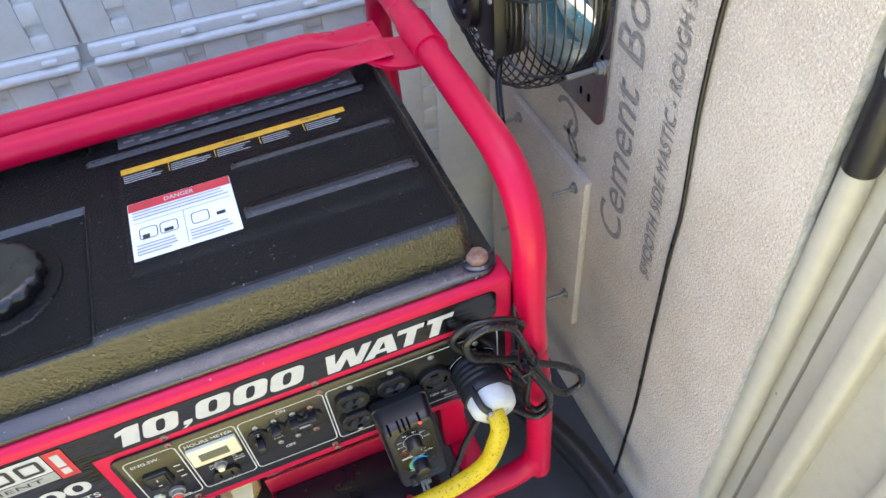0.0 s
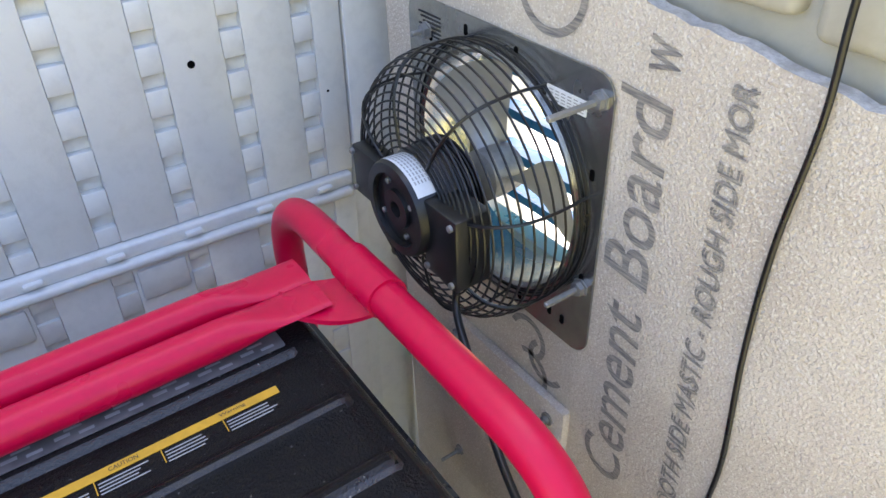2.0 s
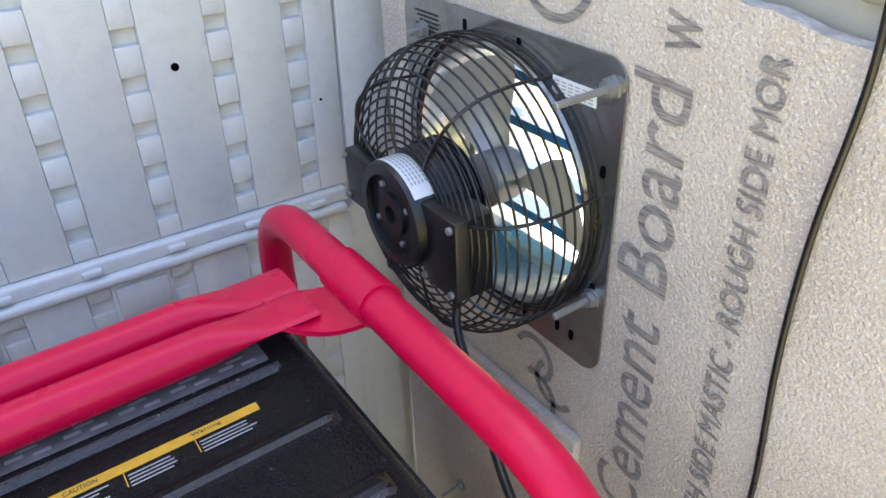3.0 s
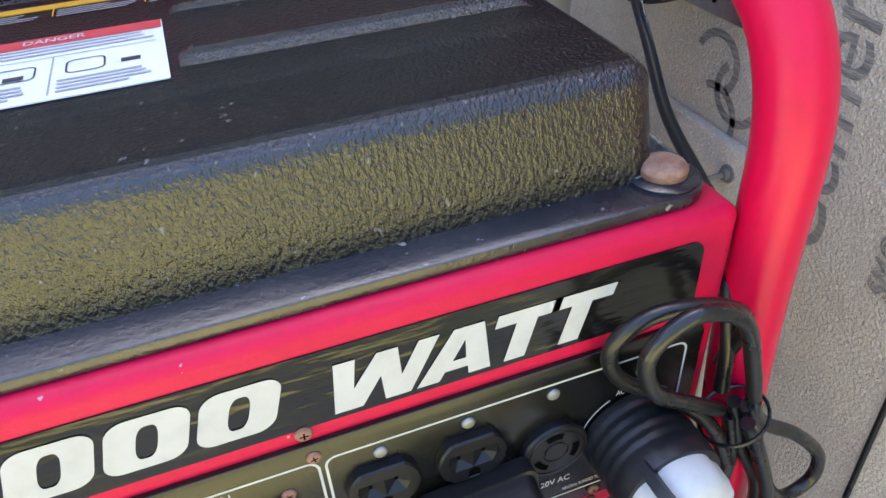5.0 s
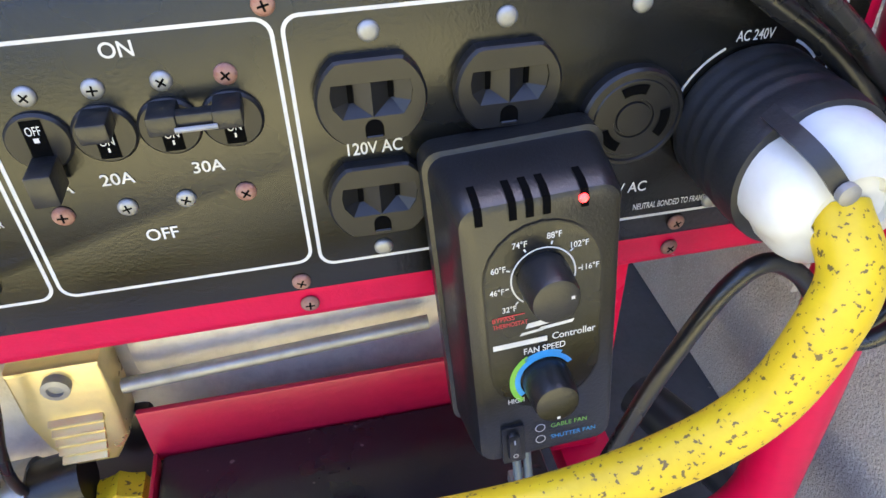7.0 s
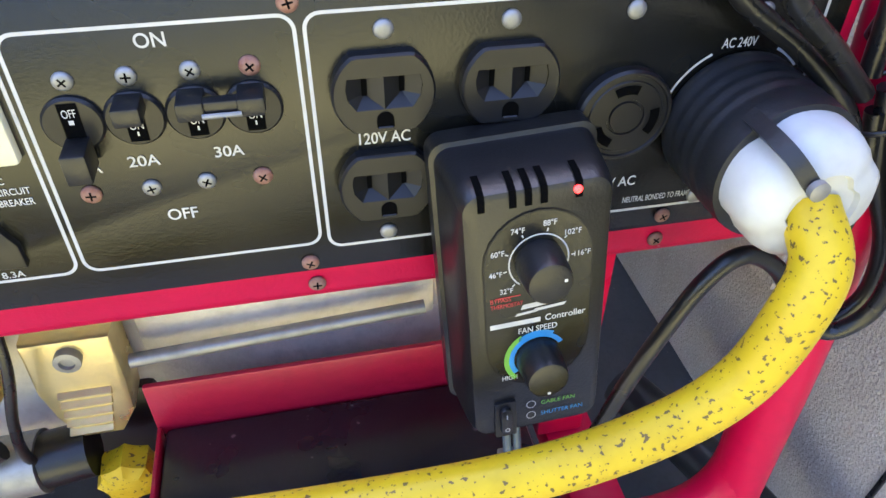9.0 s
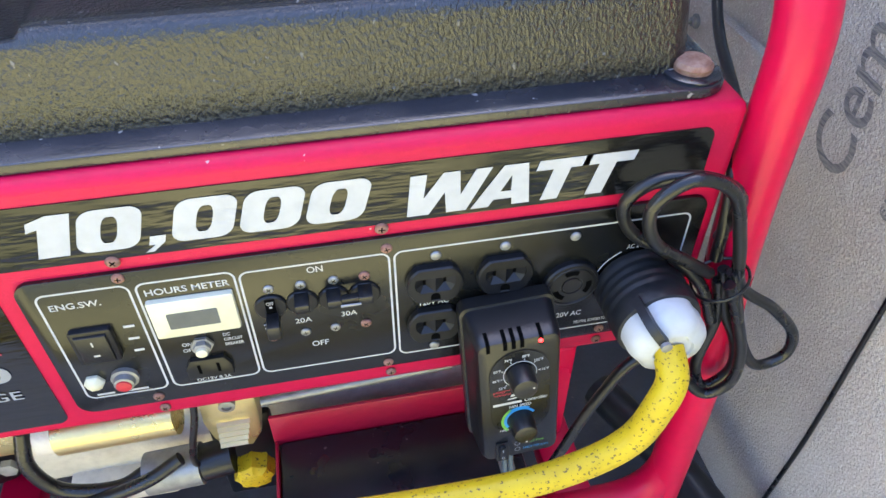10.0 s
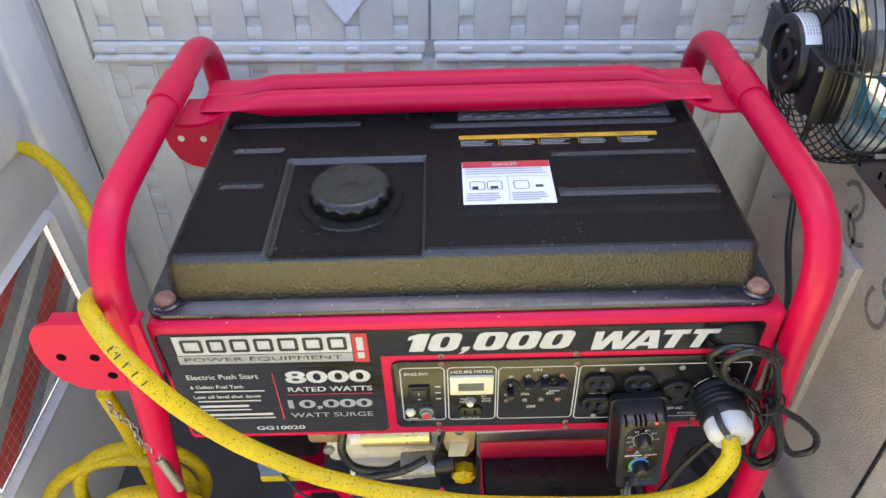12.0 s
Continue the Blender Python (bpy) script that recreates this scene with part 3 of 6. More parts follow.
def build_cover_plate():
    """A square of thin board held by four long screws below the fan."""
    c = thing("cover_plate", (0.56, 0.30, 0.06), "thin pale square cover board screwed under the fan", "cover plate")
    part("sheet", box((BOARD_X - 0.0125, 0.215, 0.080), (BOARD_X - 0.0005, 0.452, 0.412), 0.002), M_CEMENT, c)
    for y, z in ((0.240, 0.385), (0.240, 0.142), (0.425, 0.385), (0.425, 0.138)):
        p = lathe([(0.009, 0), (0.009, 0.002), (0.0055, 0.0022), (0.0055, 0.007), (0.0028, 0.0072), (0.0028, 0.035)], Matrix(((0, 0, -1, BOARD_X - 0.0127), (1, 0, 0, y), (0, -1, 0, z), (0, 0, 0, 1))), 12)
        part("screw", p, M_ZINC, c, "long zinc screw with washer")


build_cover_plate()


def build_fan():
    f = thing("shutter_exhaust_fan", (BOARD_X, FAN_Y, FAN_Z - 0.15), "shutter exhaust fan with black wire guard on a steel plate", "fan")
    ax = Matrix(((0, 0, -1, BOARD_X - 0.001), (0, 1, 0, FAN_Y), (1, 0, 0, FAN_Z), (0, 0, 0, 1)))  # local z to -x, local x to z
    # square plate with a round throat
    bm = bmesh.new()
    half = 0.158
    outer = [(a - half, b - half) for a, b in rrect(2 * half, 2 * half, 0.022, 8)]
    inner = [(0.131 * math.cos(k * math.tau / 72), 0.131 * math.sin(k * math.tau / 72)) for k in range(72)]
    es = []
    for loop in (outer, inner):
        vs = [bm.verts.new(ax @ Vector((p[0], p[1], 0.003))) for p in loop]
        es += [bm.edges.new((vs[k], vs[(k + 1) % len(vs)])) for k in range(len(vs))]
    bmesh.ops.triangle_fill(bm, edges=es, use_beauty=True, normal=(-1, 0, 0))
    r = bmesh.ops.extrude_face_region(bm, geom=list(bm.faces))
    bmesh.ops.translate(bm, verts=[v for v in r["geom"] if isinstance(v, bmesh.types.BMVert)], vec=(0.0025, 0, 0))
    bmesh.ops.recalc_face_normals(bm, faces=list(bm.faces))
    plate = part("plate", bm, M_FANPLATE, f, "dark shiny steel plate", 30)
    ring = bmesh.new()
    prof = [(0.138, 0.003), (0.137, 0.008), (0.133, 0.011), (0.129, 0.008), (0.128, -0.05), (0.130, -0.05), (0.131, 0.003)]
    n = 72
    rs = [[ring.verts.new(ax @ Vector((q * math.cos(k * math.tau / n), q * math.sin(k * math.tau / n), h))) for k in range(n)] for q, h in prof]
    for a, b in zip(rs, rs[1:]):
        for k in range(n):
            ring.faces.new((a[k], a[(k + 1) % n], b[(k + 1) % n], b[k]))
    part("venturi_ring", ring, M_FANPLATE, f, "bright rolled inlet ring")
    # slots and stamped holes in the plate
    for a, b in ((0.118, 0.115), (-0.118, 0.115), (0.118, -0.06), (0.06, -0.142), (0.0, -0.142), (-0.06, -0.142), (-0.13, -0.10), (-0.13, -0.12), (0.142, 0.05), (0.142, -0.03), (-0.142, -0.05)):
        rr_slab(a - 0.006, b - 0.003, a + 0.006, b + 0.003, 0.0028, 0.0004, ax @ Matrix.Translation((0, 0, 0.003)), sl := bmesh.new())
        part("slot", sl, M_SLOT, plate, "stamped slot")
    lab = rr_slab(0.112, -0.128, 0.127, -0.076, 0.001, 0.0006, ax @ Matrix.Translation((0, 0, 0.003)))
    lb = part("label", lab, M_LABEL, plate, "small white rating label")
    ln = bars([(0.114 + 0.003 * j, -0.125 + 0.008 * k, 0.1152 + 0.003 * j, -0.1195 + 0.008 * k) for j in range(4) for k in range(6)], 0.0038, ax)
    part("print", ln, M_GREYINK, plate)
    tx = bars([(0.140 - 0.0045 * j, 0.095, 0.1418 - 0.0045 * j, 0.095 + 0.042 - 0.004 * (j % 3)) for j in range(6)], 0.0036, ax)
    part("stamped_text", tx, M_BLKINK, plate, "small dark instruction print")
    # wire guard
    prof = [(0.1435, 0.012), (0.1455, 0.022), (0.1465, 0.034), (0.1465, 0.046), (0.1455, 0.058), (0.1435, 0.069), (0.140, 0.079), (0.135, 0.087), (0.1285, 0.094), (0.121, 0.099), (0.113, 0.103), (0.105, 0.1055), (0.097, 0.107), (0.089, 0.108), (0.081, 0.1085), (0.073, 0.1088), (0.066, 0.109), (0.059, 0.109)]
    guard = part("wire_guard", sweep([ax @ Vector((0.1435 * math.cos(k * math.tau / 56), 0.1435 * math.sin(k * math.tau / 56), 0.004)) for k in range(56)], 0.002, 6, None, True), M_BLKWIRE, f, "black wire guard of concentric rings")
    for q, h in prof:
        part("guard_ring", sweep([ax @ Vector((q * math.cos(k * math.tau / 56), q * math.sin(k * math.tau / 56), h)) for k in range(56)], 0.00125, 5, None, True), M_BLKWIRE, guard)
    for s in range(8):
        a = s * math.tau / 8 + 0.25
        sweep([ax @ Vector(((q + 0.0015) * math.cos(a), (q + 0.0015) * math.sin(a), h + 0.0015)) for q, h in [(0.143, 0.002)] + prof], 0.0017, 6, g := bmesh.new())
        part("guard_spoke", g, M_BLKWIRE, guard)
    # motor with two side boxes
    mo = lathe([(0.054, 0.070), (0.056, 0.075), (0.056, 0.098), (0.052, 0.104), (0.052, 0.128), (0.050, 0.132), (0.040, 0.1325), (0.039, 0.126), (0.022, 0.126), (0.021, 0.130), (0.009, 0.130), (0.008, 0.122)], ax, 40)
    motor = part("motor", mo, M_PLASTIC, f, "round black motor housing")
    for k in range(4):
        a = k * math.pi / 2 + 0.5
        part("screw", lathe([(0.0032, 0.126), (0.0032, 0.129), (0.002, 0.1298)], ax @ Matrix.Translation((0.030 * math.cos(a), 0.030 * math.sin(a), 0)), 10), M_ZINC, motor)
    bx = box((BOARD_X - 0.124, FAN_Y - 0.095, FAN_Z - 0.052), (BOARD_X - 0.082, FAN_Y - 0.040, FAN_Z + 0.030), 0.003)
    part("terminal_box", bx, M_PLASTIC, motor, "square black terminal box")
    bx = box((BOARD_X - 0.124, FAN_Y + 0.045, FAN_Z - 0.028), (BOARD_X - 0.098, FAN_Y + 0.098, FAN_Z + 0.032), 0.003)
    part("mounting_bracket", bx, M_PLASTIC, motor, "black mounting bracket")
    for dy, dz in ((-0.088, 0.022), (-0.088, -0.045), (-0.046, -0.045), (0.094, 0.025), (0.094, -0.02)):
        lathe([(0.0035, 0.1230), (0.0035, 0.1262), (0.002, 0.127)], ax @ Matrix.Translation((dz, dy, 0)), 10, sc := bmesh.new())
        part("box_screw", sc, M_ZINC, motor)
    # curved rating label on the motor's top
    lb = bmesh.new()
    cols = []
    for k in range(11):
        a = radians(-52 + 86 * k / 10)
        cols.append([lb.verts.new(ax @ Vector((0.0526 * math.cos(a), 0.0526 * math.sin(a), h))) for h in (0.1048, 0.1275)])
    for a, b in zip(cols, cols[1:]):
        lb.faces.new((a[0], a[1], b[1], b[0]))
    part("rating_label", lb, M_LABEL, motor, "white rating label with small print")
    lp = bmesh.new()
    for row in range(5):
        for k in range(14):
            a0, a1 = radians(-38 + 5.6 * k), radians(-38 + 5.6 * k + 4.2)
            h = 0.1075 + row * 0.0038
            lp.faces.new([lp.verts.new(ax @ Vector((0.0529 * math.cos(a), 0.0529 * math.sin(a), q))) for a, q in ((a0, h), (a0, h + 0.0016), (a1, h + 0.0016), (a1, h))])
    part("rating_print", lp, M_GREYINK, motor)
    for h in (0.060, 0.064, 0.068, 0.072, 0.076, 0.080):
        lathe([(0.058, h), (0.0588, h + 0.0008), (0.058, h + 0.0016)], ax, 36, fins := bmesh.new())
        part("cooling_fin", fins, M_PLASTIC, motor)
    # shaft, hub and blades
    hub = part("hub", lathe([(0.010, -0.02), (0.026, -0.018), (0.028, 0.0), (0.028, 0.022), (0.018, 0.030), (0.012, 0.032), (0.012, 0.066)], ax, 28), M_ZINC, f, "zinc hub and shaft")
    for k in range(3):
        a0 = k * math.tau / 3 + 0.55
        bl = bmesh.new()
        vs = []
        for j in range(8):
            q = 0.026 + (0.118 - 0.026) * j / 7
            half = radians(12 + 18 * math.sin(j / 7 * math.pi * 0.62))
            row = []
            for i in range(6):
                a = a0 + half * (i / 2.5 - 1)
                row.append(bl.verts.new(ax @ Vector((q * math.cos(a), q * math.sin(a), -0.005 + 0.016 * (i / 2.5 - 1) + 0.004 * math.sin(i / 5 * math.pi)))))
            vs.append(row)
        for a, b in zip(vs, vs[1:]):
            for i in range(5):
                bl.faces.new((a[i], a[i + 1], b[i + 1], b[i]))
        bmesh.ops.solidify(bl, geom=list(bl.faces), thickness=0.0012)
        part("blade", bl, M_BLADE, f, "grey metal fan blade")
    # mounting bolts
    for dy, dz, ln in ((-0.143, 0.134, 0.062), (0.122, 0.122, 0.022), (-0.143, -0.070, 0.050), (0.128, -0.10, 0.04)):
        bt = lathe([(0.0105, 0.003), (0.0105, 0.005), (0.008, 0.0052), (0.008, 0.011), (0.0034, 0.0112), (0.0034, ln), (0.0024, ln + 0.001)], ax @ Matrix.Translation((dz, dy, 0)), 6)
        part("mounting_bolt", bt, M_ZINC, f, "zinc bolt with nut and washer", 25)
    # open outer shutter
    fr = bmesh.new()
    for ya, yb, za, zb in ((-0.15, -0.135, -0.15, 0.15), (0.135, 0.15, -0.15, 0.15), (-0.135, 0.135, -0.15, -0.137), (-0.135, 0.135, 0.137, 0.15)):
        box((0.642, FAN_Y + ya, FAN_Z + za), (0.67, FAN_Y + yb, FAN_Z + zb), 0.002, 1, fr)
    sh = part("shutter_frame", fr, M_BLADE, f, "outer shutter frame")
    for k in range(5):
        z = FAN_Z + 0.118 - 0.056 * k
        q = bmesh.new()
        m = Matrix.Translation((0.665, FAN_Y, z)) @ Matrix.Rotation(radians(18), 4, "Y")
        bmesh.ops.create_cube(q, size=1, matrix=m @ Matrix.Translation((0.022, 0, 0)) @ Matrix.Diagonal((0.044, 0.266, 0.010, 1)))
        part("slat", q, M_SLAT, sh, "opened shutter slat with the sky's reflection in its colour")
    return f


fan = build_fan()
FAN_CORD = smooth_path([(0.469, 0.296, 0.630), (0.469, 0.294, 0.600), (0.460, 0.280, 0.570), (0.436, 0.212, 0.540), (0.412, 0.150, 0.520), (0.388, 0.080, 0.515), (0.366, 0.030, 0.520), (0.354, 0.006, 0.505), (0.350, -0.008, 0.475), (0.350, -0.012, 0.440)])
part("power_lead", sweep(FAN_CORD, 0.0044, 10), M_CORD, fan, "black round lead", 60)

# loops of spare lead tied beside the outlet plug
loops = thing("bundled_cord", (0.33, -0.03, 0.35), "bundled loops of spare black fan lead tied together", "cord")
lp1 = [(0.347, -0.016, 0.462), (0.343, -0.030, 0.505), (0.318, -0.034, 0.528), (0.285, -0.030, 0.530), (0.268, -0.026, 0.512), (0.276, -0.026, 0.488), (0.305, -0.030, 0.466), (0.330, -0.036, 0.440), (0.345, -0.040, 0.405)]
lp2 = [(0.335, -0.034, 0.448), (0.310, -0.040, 0.470), (0.282, -0.044, 0.495), (0.276, -0.044, 0.522), (0.296, -0.046, 0.540), (0.324, -0.046, 0.526), (0.341, -0.044, 0.484), (0.356, -0.042, 0.440), (0.390, -0.042, 0.410), (0.416, -0.042, 0.378), (0.418, -0.042, 0.352), (0.396, -0.042, 0.346), (0.374, -0.042, 0.380), (0.356, -0.042, 0.430), (0.346, -0.042, 0.455)]
lp3 = [(0.340, -0.050, 0.452), (0.352, -0.052, 0.425), (0.368, -0.053, 0.380), (0.370, -0.053, 0.345), (0.356, -0.048, 0.328), (0.338, -0.043, 0.345), (0.319, -0.042, 0.370), (0.301, -0.042, 0.380), (0.286, -0.042, 0.368), (0.272, -0.042, 0.337), (0.261, -0.042, 0.306), (0.252, -0.042, 0.275), (0.244, -0.042, 0.250)]
lp4 = [(0.345, -0.034, 0.450), (0.356, -0.036, 0.410), (0.374, -0.038, 0.372), (0.379, -0.038, 0.338), (0.362, -0.037, 0.322), (0.350, -0.035, 0.350), (0.352, -0.035, 0.400), (0.344, -0.034, 0.440)]
for pts in (lp1, lp2, lp3, lp4):
    pts = [(x + 0.006, y + 0.012, z - 0.010) for x, y, z in pts]
    part("loop", sweep(smooth_path(pts, 10), 0.0042, 10), M_CORD, loops, "", 60)
tie = [Vector((0.346 + 0.017 * math.cos(k * math.tau / 24), -0.028 + 0.017 * math.sin(k * math.tau / 24), 0.437 + 0.008 * math.cos(k * math.tau / 24))) for k in range(24)]
part("tie", sweep(tie, 0.0011, 6, None, True), M_CORD, loops, "thin black wire tie", 60)

# thin black cable down the board
wall_cable = smooth_path([(0.567, 0.030, 1.02), (0.567, 0.031, 0.93), (0.5675, 0.029, 0.857), (0.569, 0.037, 0.753), (0.569, 0.036, 0.65), (0.569, 0.027, 0.525), (0.569, 0.029, 0.445), (0.569, 0.028, 0.28), (0.569, 0.026, 0.107), (0.568, 0.031, -0.05), (0.566, 0.034, -0.145)])
tagged(obj("wall_cable", sweep(wall_cable, 0.0027, 8), M_CORD, smooth=60), "thin black cable hanging down the cement board", "cable")


# ---- the generator ----
gen = thing("portable_generator", (0, 0.2, 0), "red tubular-frame portable generator with black tank and panel", "generator")
TUBE = 0.0174


def build_frame():
    for s, pts in (
        ("right", [(0.390, 0.0, 0.09), (0.386, 0.0, 0.30), (0.3675, 0.0, 0.46), (0.366, 0.0, 0.662), (0.368, 0.486, 0.661), (0.370, 0.490, 0.10)]),
        ("left", [(-0.415, 0.0, 0.09), (-0.392, 0.0, 0.25), (-0.362, 0.0, 0.47), (-0.352, 0.0, 0.675), (-0.358, 0.484, 0.674), (-0.362, 0.488, 0.10)]),
    ):
        part("side_hoop", sweep(fillet_path(pts, 0.095, 14), TUBE, 22), M_RED, gen, "bent red steel tube", 60)
        # sleeve where the carrying bar clamps on
        sx = 0.3675 if s == "right" else -0.356
        y0 = 0.288
        z0 = 0.6615 if s == "right" else 0.6745
        sleeve = sweep([(sx, y0 - 0.034, z0), (sx, y0 + 0.034, z0)], TUBE + 0.0028, 24)
        part("clamp_sleeve", sleeve, M_RED, gen, "red sheet clamp round the tube", 40)
    # lower rails
    part("lower_rail", sweep(fillet_path([(0.390, 0.004, 0.22), (0.388, 0.0, 0.095), (-0.420, 0.0, 0.095), (-0.425, 0.004, 0.2)], 0.07, 10), TUBE, 20), M_RED, gen, "", 60)
    part("lower_rail", sweep(fillet_path([(0.372, 0.490, 0.30), (0.372, 0.490, 0.095), (-0.362, 0.488, 0.095), (-0.362, 0.488, 0.3)], 0.07, 10), TUBE, 20), M_RED, gen, "", 60)
    for a in (-0.24, 0.30):
        part("cross_member", box((a - 0.02, 0.0, 0.082), (a + 0.02, 0.48, 0.108), 0.004), M_RED, gen, "red steel cross member")
    for a, yy in ((-0.30, 0.0), (0.30, 0.0), (-0.30, 0.488), (0.30, 0.488)):
        part("rubber_foot", lathe([(0.024, FLOOR), (0.026, FLOOR + 0.005), (0.024, FLOOR + 0.06), (0.016, FLOOR + 0.065), (0.016, 0.085)], ontop(a, yy, 0), 20), M_RUBBER, gen, "black rubber foot")
    # rear uprights seen behind the outlet side
    part("brace", sweep([(0.300, 0.10, 0.335), (0.345, 0.30, 0.12)], 0.016, 14), M_RED, gen, "sloping red brace", 60)
    part("upright", box((0.272, 0.075, 0.11), (0.308, 0.10, 0.36), 0.003), M_RED, gen, "flat red upright")
    # carrying bar: two tubes with flattened, joined ends
    zb = 0.640
    for y, z in ((0.3195, zb), (0.3625, zb + 0.001)):
        bm = bmesh.new()
        n, m = 18, 60
        rings = []
        for i in range(m + 1):
            x = -0.330 + 0.664 * i / m
            e = min(x + 0.330, 0.334 - x)
            k = min(1.0, max(0.0, (e - 0.035) / 0.06))
            k = k * k * (3 - 2 * k)
            ry, rz = 0.0215 * (1 - k) + 0.0172 * k, 0.0035 + (0.0172 - 0.0035) * k
            rings.append([bm.verts.new((x, y + ry * math.cos(j * math.tau / n), z * k + (zb + 0.002) * (1 - k) + rz * math.sin(j * math.tau / n))) for j in range(n)])
        for a, b in zip(rings, rings[1:]):
            for j in range(n):
                bm.faces.new((a[j], a[(j + 1) % n], b[(j + 1) % n], b[j]))
        bm.faces.new(rings[0])
        bm.faces.new(rings[-1][::-1])
        part("carrying_bar", bm, M_RED, gen, "red carrying tube with flattened ends", 60)
    part("bar_web", box((-0.300, 0.330, zb - 0.015), (0.304, 0.352, zb - 0.011)), M_RED, gen, "red sheet between the tubes")
    for sx, side in ((0.3675, 1), (-0.356, -1)):
        # curved strap from the flattened ends to the sleeve
        bm = bmesh.new()
        y0, y1 = 0.256, 0.32
        cols = []
        for k in range(9):
            t = k / 8
            x = sx - side * (0.066 * (1 - t) + 0.008 * t)
            z = 0.644 * (1 - t) ** 2 + 2 * 0.641 * t * (1 - t) + 0.650 * t * t - 0.006 * math.sin(t * math.pi)
            ya = 0.301 * (1 - t) + y0 * t
            yb = 0.381 * (1 - t) + y1 * t
            cols.append([bm.verts.new((x, ya + (yb - ya) * j / 4, z)) for j in range(5)])
        for a, b in zip(cols, cols[1:]):
            for j in range(4):
                bm.faces.new((a[j], a[j + 1], b[j + 1], b[j]))
        bmesh.ops.recalc_face_normals(bm, faces=list(bm.faces))
        bmesh.ops.solidify(bm, geom=list(bm.faces), thickness=0.005)
        part("strap", bm, M_RED, gen, "curved red strap", 60)
    # pierced fold-down handle brackets on one end
    for y, z, nm in ((-0.012, 0.520, "front"), (0.478, 0.492, "rear")):
        x1 = -0.335 if nm == "front" else -0.343
        pts = [(x1, z + 0.050), (x1 - 0.100, z + 0.052), (x1 - 0.113, z + 0.046), (x1 - 0.121, z + 0.034), (x1 - 0.124, z + 0.010), (x1 - 0.121, z - 0.014), (x1 - 0.111, z - 0.036), (x1 - 0.094, z - 0.050), (x1 - 0.074, z - 0.056), (x1, z - 0.058)]
        b = part("handle_bracket", slab(pts, 0.005, Matrix.Translation((0, y + 0.005, 0)) @ FRONT), M_RED, gen, "pierced red handle bracket")
        part("bracket_lip", box((x1 - 0.098, y + 0.001, z + 0.046), (x1, y + 0.020, z + 0.0515), 0.002), M_RED, b)
        for hx, hz in ((-0.098, 0.002), (-0.062, 0.0), (-0.052, -0.03), (-0.025, -0.005)):
            lathe([(0.0055, 0), (0.0055, 0.0006)], front(x1 + hx, z + hz, y), 14, hs := bmesh.new())
            part("bracket_hole", hs, M_SLOT if nm == "front" else M_STRIPEWHITE, b)


build_frame()

# fuel tank
T_LO, T_HI, T_TOP = (-0.312, 0.036), (0.319, 0.417), 0.617
T_SET = 0.009  # the pressed shapes and labels lie this far back


def tank_relief(x, y):
    y -= T_SET
    def inside(a, b, c, d, soft):
        dx = min(x - a, c - x)
        dy = min(y - b, d - y)
        return max(0.0, min(1.0, min(dx, dy) / soft))
    h = -0.0085 * inside(-0.206, 0.034, -0.034, 0.214, 0.005)
    h += 0.0055 * inside(0.118, 0.117, 0.302, 0.137, 0.006)
    h -= 0.006 * (inside(-0.296, 0.284, -0.118, 0.298, 0.005) + inside(-0.03, 0.274, 0.29, 0.284, 0.004))
    h += 0.0025 * inside(0.0, 0.088, 0.300, 0.27, 0.008)
    h -= 0.0045 * (inside(-0.280, 0.150, -0.228, 0.162, 0.003) + inside(-0.280, 0.226, -0.215, 0.238, 0.003))
    h += 0.004 * inside(0.118, 0.196, 0.302, 0.210, 0.005)
    h -= 0.004 * inside(-0.062, 0.300, -0.025, 0.335, 0.004)
    return h


